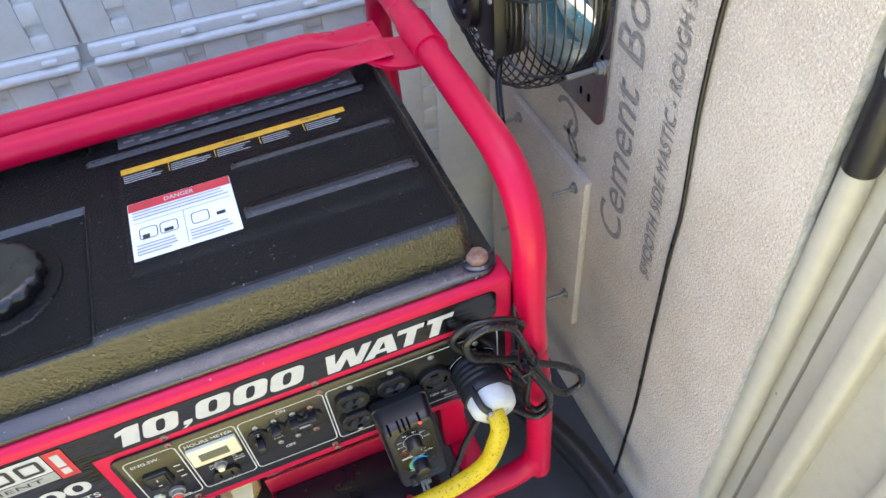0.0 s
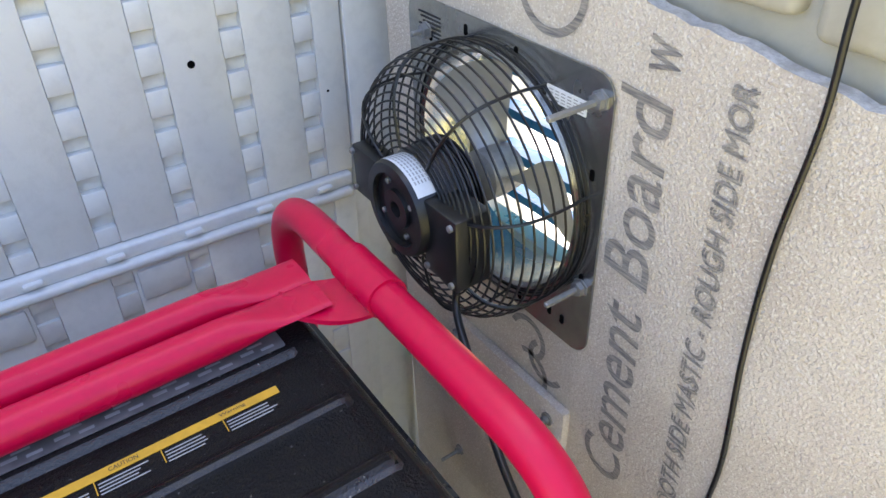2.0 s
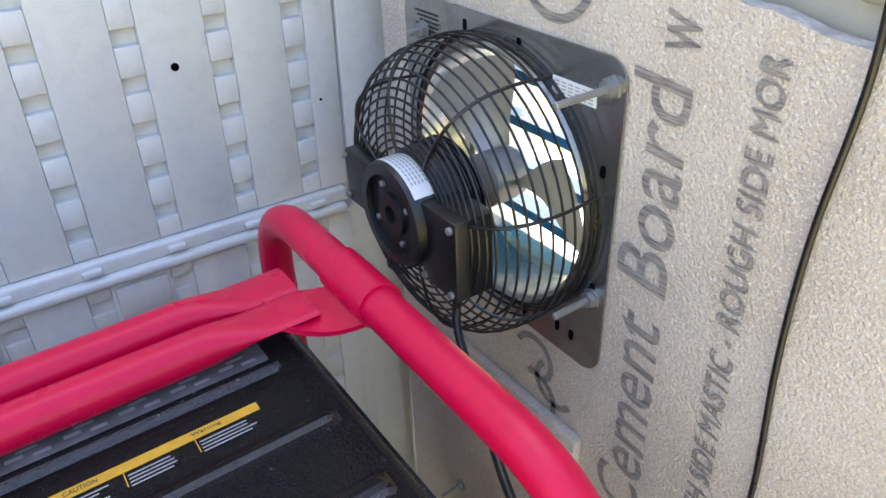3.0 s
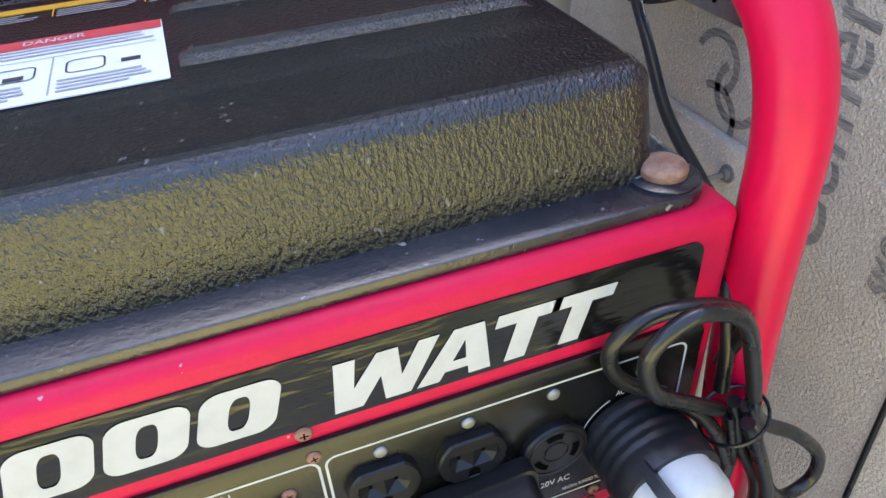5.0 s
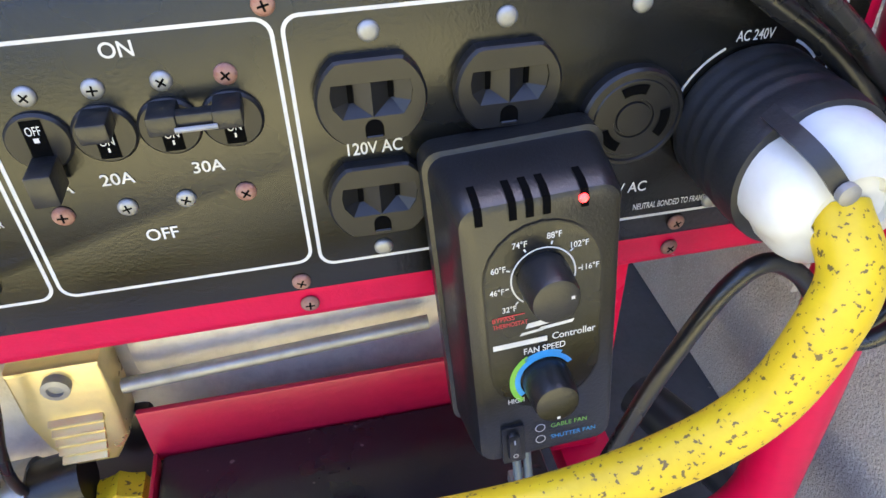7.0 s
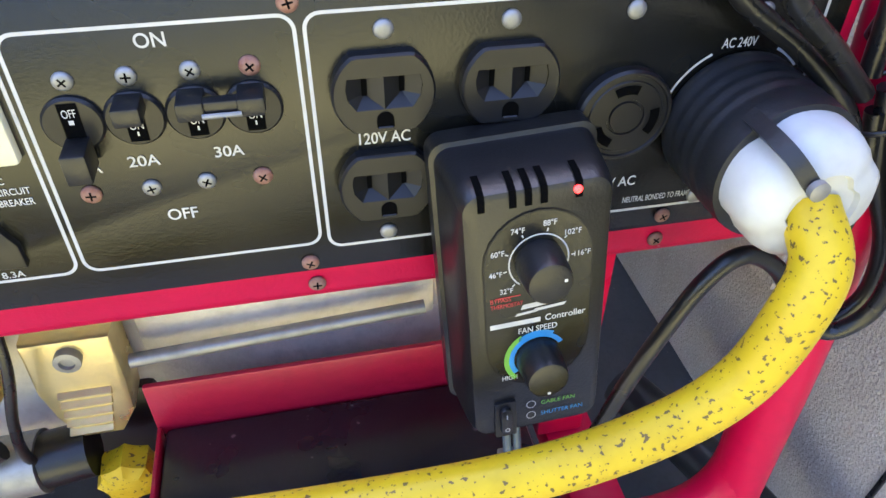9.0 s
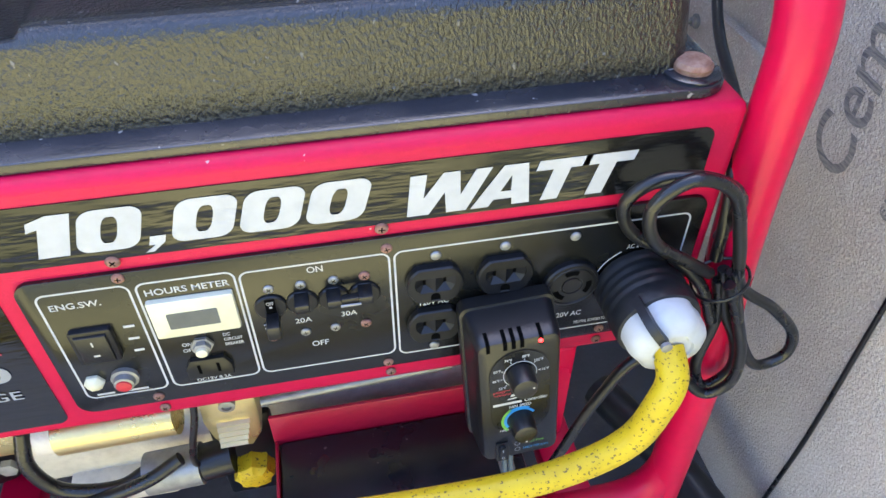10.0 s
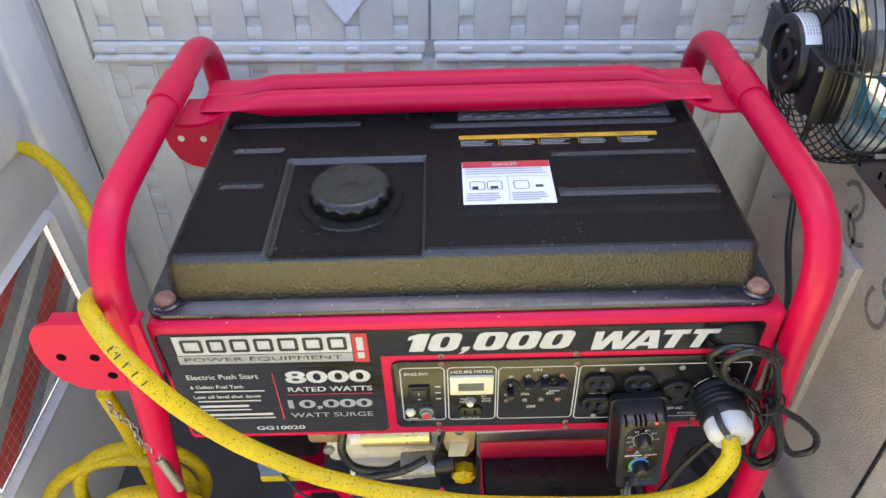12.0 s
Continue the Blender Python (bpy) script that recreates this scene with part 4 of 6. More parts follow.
def build_tank():
    R = 0.013
    ix0, ix1, iy0, iy1 = T_LO[0] + R, T_HI[0] - R, T_LO[1] + R, T_HI[1] - R
    arc, wall = R * math.pi / 2, 0.048

    def axis(a, b, step):
        n = int((b - a) / step)
        over = [arc * k / 6 for k in range(1, 7)] + [arc + wall * k / 3 for k in (1, 2, 3)]
        return [(a, -o) for o in over[::-1]] + [(a + (b - a) * k / n, 0.0) for k in range(n + 1)] + [(b, o) for o in over]

    xs, ys = axis(ix0, ix1, 0.004), axis(iy0, iy1, 0.004)
    bm = bmesh.new()
    grid = []
    for x, ox in xs:
        row = []
        for y, oy in ys:
            d = math.hypot(ox, oy)
            if d == 0:
                row.append(bm.verts.new((x, y, T_TOP + tank_relief(x, y))))
                continue
            ux, uy = ox / d, oy / d
            if d <= arc:
                a = d / R
                q, z = R * math.sin(a), T_TOP - R * (1 - math.cos(a)) + tank_relief(x, y) * max(0, 1 - a)
            else:
                q, z = R + 0.14 * (d - arc), T_TOP - R - (d - arc)
            row.append(bm.verts.new((x + ux * q, y + uy * q, max(z, 0.556))))
        grid.append(row)
    for a, b in zip(grid, grid[1:]):
        for j in range(len(ys) - 1):
            bm.faces.new((a[j], b[j], b[j + 1], a[j + 1]))
    bmesh.ops.dissolve_degenerate(bm, dist=0.00001, edges=list(bm.edges))
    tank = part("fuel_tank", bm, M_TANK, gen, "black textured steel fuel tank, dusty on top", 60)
    fl = rr_slab(-0.340, 0.009, 0.342, 0.452, 0.022, 0.006, ontop(0, 0, 0.5545), None, 0.002)
    part("tank_flange", fl, M_FLANGE, tank, "dusty black mounting flange")
    for x, y, m in ((0.322, 0.029, M_RUSTBOLT), (-0.320, 0.031, M_ZINC), (0.322, 0.434, M_RUSTBOLT), (-0.320, 0.434, M_ZINC)):
        part("washer", lathe([(0.0175, 0.5605), (0.0175, 0.562), (0.016, 0.5628), (0.009, 0.5630)], ontop(x, y, 0), 24), M_FLANGE, tank)
        part("tank_bolt", lathe([(0.0115, 0.5625), (0.0118, 0.566), (0.010, 0.5685), (0.005, 0.5695)], ontop(x, y, 0), 20), M_RUSTBOLT if m is M_RUSTBOLT else M_RUST, tank, "rusty round-headed bolt" if m is M_RUSTBOLT else "dark bolt")
    cx, cy, z = -0.122, 0.146, T_TOP - 0.009
    part("filler_collar", lathe([(0.062, z - 0.002), (0.060, z + 0.003), (0.052, z + 0.005), (0.045, z + 0.005)], ontop(cx, cy, 0), 40), M_TANK, tank)
    cap = lathe([(0.045, z + 0.004), (0.0475, z + 0.006), (0.0478, z + 0.013), (0.0470, z + 0.017), (0.0445, z + 0.0205), (0.040, z + 0.0225), (0.034, z + 0.0228), (0.030, z + 0.0220), (0.012, z + 0.0218)], ontop(cx, cy, 0), 120, None, 0,
                lambda t, h: 0.0013 * math.cos(t * math.tau * 15) if h < z + 0.018 else 0)
    part("fuel_cap", cap, M_CAP, tank, "black ribbed plastic fuel cap", 40)
    part("cap_mark", bars([(cx - 0.012, cy - 0.003, cx + 0.012, cy - 0.0015), (cx - 0.008, cy + 0.001, cx + 0.010, cy + 0.0025), (cx - 0.003, cy - 0.007, cx - 0.001, cy + 0.007)], z + 0.0222, Matrix()), M_PLASTIC, tank)
    # labels on the top
    S = Matrix.Translation((0, T_SET, 0))
    zt = T_TOP + 0.0029
    lab = rr_slab(0.008, 0.104, 0.113, 0.189, 0.001, 0.0006, ontop(0, T_SET, zt))
    lb = part("warning_label", lab, M_LABEL, tank, "white warning label with a red band")
    part("red_band", bars([(0.0085, 0.1755, 0.1125, 0.1885)], zt + 0.0009, S), M_REDINK, tank)
    part("heading", lettering("DANGER", 0.030, 0.006, ontop(0.045, 0.179 + T_SET, zt + 0.001), 0, 0.01), M_WHITEINK, tank)
    rng = random.Random(11)
    rects = [(0.012, 0.1715 - 0.0046 * k, 0.012 + rng.uniform(0.085, 0.097), 0.1733 - 0.0046 * k) for k in range(3)]
    rects += [(0.012, 0.1228 - 0.0042 * k, 0.012 + rng.uniform(0.03, 0.045), 0.1247 - 0.0042 * k) for k in range(4)]
    rects += [(0.064, 0.1228 - 0.0042 * k, 0.064 + rng.uniform(0.03, 0.044), 0.1247 - 0.0042 * k) for k in range(4)]
    rects += [(0.0605, 0.108, 0.0612, 0.156), (0.012, 0.1565, 0.109, 0.1572)]
    part("small_print", bars(rects, zt + 0.0010, S), M_GREYINK, tank, "small grey print")
    pic = bmesh.new()
    for px in (0.016, 0.036, 0.067):
        rr_line(px, 0.131, px + 0.018, 0.148, 0.004, 0.0009, zt + 0.0009, S, pic)
    bars([(0.019, 0.132, 0.026, 0.138), (0.040, 0.133, 0.049, 0.138), (0.092, 0.134, 0.101, 0.139)], zt + 0.0009, S, pic)
    part("pictogram", pic, M_BLKINK, tank)
    part("yellow_strip", rr_slab(0.006, 0.2405, 0.256, 0.2495, 0.0005, 0.0005, ontop(0, T_SET, zt - 0.0001)), M_YELINK, tank, "worn yellow caution strip")
    for word, wx in (("CAUTION", 0.118), ("Warning", 0.205)):
        part("strip_word", lettering(word, 0.022, 0.0042, ontop(wx, 0.243 + T_SET, zt + 0.0006), 0, 0.005), M_BLKINK, tank)
    rects = []
    for col in range(5):
        x = 0.008 + col * 0.05
        rects += [(x, 0.2355 - 0.0034 * k, x + rng.uniform(0.028, 0.043), 0.2368 - 0.0034 * k) for k in range(4)]
    part("strip_print", bars(rects, zt + 0.0002, S), M_GREYINK, tank)
    for k in range(1, 5):
        part("strip_divider", bars([(0.0055 + 0.05 * k, 0.226, 0.0063 + 0.05 * k, 0.2405)], zt + 0.0003, S), M_YELINK, tank)
    gd = rr_slab(0.006, 0.288, 0.285, 0.325, 0.002, 0.0005, ontop(0, T_SET + 0.004, T_TOP + 0.0002))
    part("instruction_label", gd, mat("grey_worn_label", (0.10, 0.10, 0.10), 0.45, col2=(0.2, 0.19, 0.18), scale=30, mix=0.4), tank, "worn grey instruction label")
    rects = []
    for k in range(7):
        x = 0.012 + 0.039 * k
        rects += [(x, 0.300, x + 0.012, 0.304), (x + 0.008, 0.306, x + 0.022, 0.309), (x + 0.018, 0.297, x + 0.030, 0.3005), (x, 0.318, x + 0.026, 0.3195)]
    part("instruction_print", bars(rects, T_TOP + 0.0009, S), M_GREYINK, tank)


build_tank()


def build_front_panel():
    bm = box((-0.338, 0.0, 0.349), (0.3490, 0.038, 0.5535), 0.007, 3)
    p = part("front_panel", bm, M_REDSHEET, gen, "red sheet metal front panel")
    F = lambda y=0.0: Matrix.Translation((0, y, 0)) @ FRONT
    # decals
    part("decal", rr_slab(-0.331, 0.360, -0.089, 0.5410, 0.007, 0.0006, F()), M_STICKER, p, "gloss black rating decal")
    part("decal", rr_slab(-0.098, 0.4985, 0.329, 0.5405, 0.007, 0.0009, F()), M_STICKER, p, "creased gloss black decal strip")
    for bm in block_word("10,000", 0.1895, 0.0285, Matrix.Translation((-0.0625, 0, 0.5055)) @ FRONT, 0.30, 0.10, 0.0014):
        part("figure", bm, M_WHITEINK, p, "bold white slanted figure")
    for bm in block_word("WATT", 0.1440, 0.0290, Matrix.Translation((0.1385, 0, 0.5020)) @ FRONT, 0.30, -0.13, 0.0014):
        part("letter", bm, M_WHITEINK, p, "bold white slanted letter")
    # maker's mark as plain shapes
    part("mark_plate", bars([(-0.313, 0.5075, -0.119, 0.5375)], 0.0012, F()), M_WHITEINK, p, "white maker's plate")
    x = -0.306
    for k in range(7):
        wd = (0.027, 0.023, 0.024, 0.024, 0.025, 0.025, 0.024)[k]
        rr_line(x, 0.5115, x + wd - 0.003, 0.5325, 0.003, 0.0038, 0.0016, F(), sh := bmesh.new())
        part("mark_shape", sh, M_BLKINK, p, "dark block shape")
        x += wd + 0.0022
    part("mark_strip", bars([(-0.314, 0.4925, -0.119, 0.5065)], 0.0012, F()), M_GREYINK, p)
    part("mark_words", lettering("POWER EQUIPMENT", 0.176, 0.0075, Matrix.Translation((-0.307, 0, 0.4957)) @ FRONT, 0, -0.004, None, 0.0016), M_BLKINK, p)
    part("mark_tab", bars([(-0.118, 0.4905, -0.101, 0.5375)], 0.0013, F()), M_REDINK, p, "red tab")
    part("tab_bar", bars([(-0.1135, 0.497, -0.106, 0.507), (-0.1135, 0.510, -0.106, 0.531)], 0.0016, F()), M_WHITEINK, p)
    for text, x0, x1, z0, h, m, wt in (("Electric Push Start", -0.313, -0.231, 0.4655, 0.0085, M_WHITEINK, 0.012), ("8000", -0.201, -0.103, 0.4555, 0.0215, M_WHITEINK, 0.03), ("RATED WATTS", -0.201, -0.103, 0.4400, 0.0085, M_WHITEINK, 0.014),
                                       ("10,000", -0.205, -0.105, 0.4065, 0.0185, M_GREYINK, 0.03), ("WATT SURGE", -0.205, -0.106, 0.3915, 0.0085, M_GREYINK, 0.008), ("GG10020", -0.251, -0.192, 0.3680, 0.0075, M_WHITEINK, 0.02)):
        part("lettering", lettering(text, x1 - x0, h, Matrix.Translation((x0, 0, z0)) @ FRONT, 0, wt, None, 0.0012), m, p)
    part("decal_line", bars([(-0.215, 0.388, -0.2135, 0.474), (-0.203, 0.4345, -0.103, 0.4357)], 0.0012, F()), M_REDINK, p)
    for text, w, z in (("6 Gallon Fuel Tank", 0.062, 0.4490), ("Low oil level shut down", 0.078, 0.4310)):
        part("lettering", lettering(text, w, 0.0062, Matrix.Translation((-0.313, 0, z)) @ FRONT, 0, 0.014, None, 0.0012), M_WHITEINK, p)
    for k, (w, z, h) in enumerate(((0.082, 0.4425, 0.0024), (0.074, 0.4245, 0.0024), (0.058, 0.4140, 0.0042), (0.060, 0.4080, 0.0022), (0.084, 0.3975, 0.0042), (0.086, 0.3915, 0.0022))):
        part("small_print", bars([(-0.310, z, -0.310 + w, z + h)], 0.0012, F()), M_WHITEINK, p)
    # red bolts holding the panel
    screws(p, [(-0.0215, 0.4965), (0.129, 0.4955)], M_RUST, -0.0005, 1.0, "screw", "rusty crosshead screw")
    screws(p, [(-0.0275, 0.3600), (0.1280, 0.3600), (0.2815, 0.3600)], M_RUST, -0.0005, 0.9, "screw", "rusty crosshead screw")
    return p


front_panel = build_front_panel()


def build_control_panel():
    y = -0.0032
    F = lambda d=0.0: Matrix.Translation((0, y + d, 0)) @ FRONT
    c = part("control_panel", rr_slab(-0.0785, 0.3695, 0.338, 0.4895, 0.010, 0.0032, FRONT.copy(), None, 0.0008), M_PANELBLK, gen, "satin black control panel with white outlines")
    for x0, z0, x1, z1 in ((-0.0695, 0.3835, -0.0180, 0.4805), (-0.0155, 0.3830, 0.0410, 0.4800), (0.0425, 0.3830, 0.1325, 0.4780), (0.1345, 0.3805, 0.3285, 0.4780)):
        rr_line(x0, z0, x1, z1, 0.006, 0.0013, 0.0002, F(), ln := bmesh.new())
        part("outline", ln, M_WHITEINK, c, "white printed outline")
    for text, xc, zc, w, h in (("ENG.SW.", -0.050, 0.4695, 0.028, 0.0048), ("HOURS METER", 0.013, 0.4715, 0.048, 0.0050), ("ON", 0.0870, 0.4725, 0.0096, 0.0050), ("OFF", 0.0830, 0.4055, 0.0108, 0.0050),
                               ("20A", 0.0750, 0.4295, 0.0106, 0.0044), ("30A", 0.1040, 0.4300, 0.0102, 0.0044), ("20A", 0.0555, 0.4285, 0.0106, 0.0044), ("120V AC", 0.1595, 0.4292, 0.0190, 0.0048), ("120V AC", 0.2540, 0.3965, 0.0200, 0.0048),
                               ("NEUTRAL BONDED TO FRAME", 0.2755, 0.3865, 0.0310, 0.0030), ("ON", 0.0015, 0.4225, 0.006, 0.0032), ("OFF", 0.0015, 0.4170, 0.007, 0.0032), ("DC", 0.0265, 0.4270, 0.0042, 0.0028), ("CIRCUIT", 0.0300, 0.4225, 0.0115, 0.0028), ("BREAKER", 0.0300, 0.4180, 0.0115, 0.0028),
                               ("DC12V 8.3A", 0.0110, 0.3865, 0.0220, 0.0030)):
        lettering(text, w, h, Matrix.Translation((xc - w / 2, y, zc - h / 2)) @ FRONT, 0, 0.012, tx := bmesh.new(), 0.0003)
        part("panel_word", tx, M_WHITEINK, c)
    tx = bmesh.new()
    bars([(-0.030, 0.4455, -0.0235, 0.4475), (-0.030, 0.4345, -0.0235, 0.4365), (-0.0295, 0.4235, -0.0235, 0.4255), (-0.063, 0.3862, -0.052, 0.3880), (-0.047, 0.3862, -0.031, 0.3880)], 0.0003, F(), tx)
    part("panel_print", tx, M_WHITEINK, c, "white printed marks")
    # arc round the big socket, broken by its name
    n, cx, cz, r = 22, 0.2985, 0.4235, 0.0298
    for span in (range(0, 4), range(13, 22)):
        tx = bmesh.new()
        for k in span:
            a0, a1 = radians(40 + 130 * k / n), radians(40 + 130 * (k + 1) / n)
            tx.faces.new([tx.verts.new(F() @ Vector((cx + q * math.cos(a), cz + q * math.sin(a), 0.0003))) for a, q in ((a0, r), (a0, r + 0.001), (a1, r + 0.001), (a1, r))][::-1])
        part("printed_arc", tx, M_WHITEINK, c, "white printed arc")
    tx = bmesh.new()
    lettering("AC 240V", 0.0145, 0.0040, Matrix.Translation((0.2880, y, 0.4525)) @ FRONT, 0, 0.012, tx, 0.0003)
    part("panel_word", tx, M_WHITEINK, c)
    # engine switch
    rk = rr_slab(-0.061, 0.4215, -0.0365, 0.4500, 0.002, 0.004, F(), None, 0.001)
    part("rocker_frame", rk, M_OUTLET, c)
    rb = bmesh.new()
    slab([(-0.058, 0.4245), (-0.0395, 0.4245), (-0.0395, 0.447), (-0.058, 0.447)], 0.006, F(), rb, 0.0015)
    part("engine_switch", rb, M_PLASTIC, c, "black rocker switch")
    part("switch_mark", bars([(-0.0492, 0.439, -0.0482, 0.443), (-0.0505, 0.430, -0.0470, 0.4315)], 0.0062, F()), M_WHITEINK, c)
    part("starter_button", lathe([(0.0085, 0), (0.0085, 0.003), (0.0065, 0.0036), (0.0062, 0.0075), (0.005, 0.0082)], Matrix.Translation((-0.0415, y, 0.4015)) @ FRONT, 24), M_ZINC, c, "round starter button")
    part("button_face", lathe([(0.0048, 0.0081), (0.0046, 0.0092), (0.003, 0.0096)], Matrix.Translation((-0.0415, y, 0.4015)) @ FRONT, 20), M_REDINK, c, "red button centre")
    part("battery_lamp", lathe([(0.0065, 0), (0.0065, 0.002), (0.004, 0.005), (0.002, 0.0058)], Matrix.Translation((-0.0605, y, 0.4005)) @ FRONT, 6), M_CREAM, c, "small cream nut")
    # hour meter
    part("meter_bezel", rr_slab(-0.0125, 0.4345, 0.0375, 0.4655, 0.0015, 0.004, F(), None, 0.0012), M_CREAM, c, "cream hour meter bezel")
    part("meter_window", rr_slab(-0.003, 0.4425, 0.0265, 0.4555, 0.0008, 0.0009, F(-0.0036)), M_LCD, c, "blank grey display")
    part("dc_breaker", lathe([(0.0072, 0), (0.0072, 0.002), (0.0055, 0.0022), (0.0055, 0.0055), (0.0035, 0.0065)], Matrix.Translation((0.0105, y, 0.4210)) @ FRONT, 6), M_ZINC, c, "hexagonal breaker nut")
    part("dc_button", lathe([(0.0035, 0.006), (0.0035, 0.0085), (0.002, 0.009)], Matrix.Translation((0.0105, y, 0.4210)) @ FRONT, 16), M_CREAM, c)
    part("dc_outlet", slab([(-0.004, 0.391), (0.025, 0.391), (0.025, 0.401), (0.021, 0.4085), (0.0, 0.4085), (-0.004, 0.401)], 0.003, F(), None, 0.0008), M_OUTLET, c, "black two-slot outlet")
    part("dc_slot", bars([(0.0035, 0.396, 0.0055, 0.4045), (0.0155, 0.396, 0.0175, 0.4045)], 0.0033, F()), M_SLOT, c)
    # breakers
    for k, (bx, down) in enumerate(((0.0572, True), (0.0765, False), (0.0960, False), (0.1152, False))):
        part("breaker", lathe([(0.0099, 0), (0.0099, 0.0014), (0.0090, 0.0024), (0.0045, 0.0024)], Matrix.Translation((bx, y, 0.4465)) @ FRONT, 32), M_OUTLET, c, "round black breaker")
        part("breaker_slot", bars([(bx - 0.0031, 0.4385, bx + 0.0031, 0.4545)], 0.0026, F()), M_SLOT, c)
        mk = lettering("ON" if not down else "OFF", 0.0044, 0.0030, Matrix.Translation((bx - 0.0022, y, 0.4432 if not down else 0.4495)) @ FRONT, 0, 0, None, 0.0029)
        bars([(bx - 0.0003, 0.4408, bx + 0.0003, 0.4424)] if not down else [(bx - 0.0008, 0.4470, bx + 0.0008, 0.4486)], 0.0029, F(), mk)
        part("breaker_mark", mk, M_WHITEINK, c)
        lv = bmesh.new()
        if down:
            box((bx - 0.0040, y - 0.0150, 0.4310), (bx + 0.0040, y - 0.0015, 0.4420), 0.0008, 2, lv)
        else:
            box((bx - 0.0044, y - 0.0135, 0.4495), (bx + 0.0044, y - 0.0015, 0.4560), 0.0008, 2, lv)
        part("breaker_lever", lv, M_PLASTIC, c, "black toggle lever" if not down else "black toggle lever, switched off")
    part("tie_bar", box((0.0990, y - 0.0125, 0.4510), (0.1120, y - 0.0075, 0.4555), 0.0006), M_PLASTIC, c, "bar joining two levers")
    part("tie_rod", sweep([(0.0995, y - 0.0135, 0.4512), (0.1120, y - 0.0135, 0.4512)], 0.0009, 8), M_ZINC, c, "thin steel rod")
    screws(c, [(0.0580, 0.4612), (0.0772, 0.4612), (0.0970, 0.4614), (0.0750, 0.4182), (0.0942, 0.4186)], M_ZINC, y, 0.80, "screw", "zinc crosshead screw")
    screws(c, [(0.1160, 0.4614), (0.0545, 0.4180), (0.1140, 0.4182), (0.1308, 0.4815), (0.1265, 0.3742), (0.2805, 0.3755), (-0.0215, 0.4860), (-0.0275, 0.3760)], M_RUST, y, 0.86, "screw", "rusty crosshead screw")
    screws(c, [(0.1608, 0.4703), (0.2050, 0.4703), (0.2508, 0.4703), (0.1592, 0.3855), (0.3020, 0.4660), (0.2935, 0.3845)], M_ZINC, y, 0.85, "rivet", "round zinc rivet head")
    # 120 V outlets
    for ox, oz in ((0.1595, 0.4487), (0.2052, 0.4480), (0.1592, 0.4098)):
        n = 48
        outline = [(ox + 0.0174 * math.cos(k * math.tau / n), oz + max(-0.0140, min(0.0140, 0.0172 * math.sin(k * math.tau / n)))) for k in range(n)]
        # raised face round one recess: a ridge in the middle, a slot in each valley, sloped sills below
        bm = bmesh.new()
        top, sill, deep, rim = oz + 0.0070, oz - 0.0052, 0.0010, 0.0056
        hole = [(ox - 0.0100, sill), (ox, sill), (ox + 0.0100, sill), (ox + 0.0128, oz - 0.0010), (ox + 0.0134, oz + 0.0030), (ox + 0.0126, top), (ox, top), (ox - 0.0126, top), (ox - 0.0134, oz + 0.0030), (ox - 0.0128, oz - 0.0010)]
        es = []
        for lp in (outline, hole):
            vs = [bm.verts.new(F() @ Vector((a, b, rim))) for a, b in lp]
            es += [bm.edges.new((vs[k], vs[(k + 1) % len(vs)])) for k in range(len(vs))]
        bmesh.ops.triangle_fill(bm, edges=es, use_beauty=True, normal=(0, -1, 0))
        wide = [(ox + (a - ox) * 1.05, oz + (b - oz) * 1.05) for a, b in outline]
        for k in range(n):
            bm.faces.new([bm.verts.new(F() @ Vector(v)) for v in ((*outline[k], rim), (*outline[(k + 1) % n], rim), (*wide[(k + 1) % n], rim - 0.0012), (*wide[k], rim - 0.0012))])
            bm.faces.new([bm.verts.new(F() @ Vector(v)) for v in ((*wide[k], rim - 0.0012), (*wide[(k + 1) % n], rim - 0.0012), (*wide[(k + 1) % n], 0), (*wide[k], 0))])
        for side in (-1, 1):
            ridge_t, ridge_b = (ox, top, 0.0046), (ox, sill, rim)
            slot_t, slot_b = (ox + side * 0.0066, top, deep), (ox + side * 0.0066, oz - 0.0010, deep)
            far_t, far_m, far_b = (ox + side * 0.0126, top, 0.0042), (ox + side * 0.0134, oz + 0.0030, 0.0046), (ox + side * 0.0128, oz - 0.0010, 0.0050)
            low = (ox + side * 0.0100, sill, rim)
            for face in ((ridge_t, slot_t, slot_b, ridge_b), (slot_t, far_t, far_m, far_b, slot_b), (ridge_b, slot_b, low), (slot_b, far_b, low), (ridge_t, slot_t, (ox + side * 0.0066, top, rim), (ox, top, rim)), (slot_t, far_t, (ox + side * 0.0126, top, rim), (ox + side * 0.0066, top, rim))):
                bm.faces.new([bm.verts.new(F() @ Vector(v)) for v in face])
        bmesh.ops.recalc_face_normals(bm, faces=list(bm.faces))
        outlet = part("outlet", bm, M_OUTLET, c, "black grounded outlet", 25)
        for side, tall in ((-1, 0.0042), (1, 0.0034)):
            sx2 = ox + side * 0.0066
            part("outlet_slot", box((sx2 - 0.0009, y - 0.0019, oz + 0.0022 - tall / 1.2), (sx2 + 0.0009, y - 0.0008, oz + 0.0022 + tall)), M_SLOT, outlet)
        gnd = [(ox + 0.0031 * math.cos(radians(180 * k / 10)), oz - 0.0092 + 0.0031 * math.sin(radians(180 * k / 10))) for k in range(11)] + [(ox - 0.0031, oz - 0.0122), (ox + 0.0031, oz - 0.0122)]
        part("ground_hole", slab(gnd, 0.0002, F(-0.0057)), M_SLOT, outlet)
        part("ground_lip", box((ox - 0.0029, y - 0.0064, oz - 0.0129), (ox + 0.0029, y - 0.0050, oz - 0.0118), 0.0004, 1), M_OUTLET, outlet)
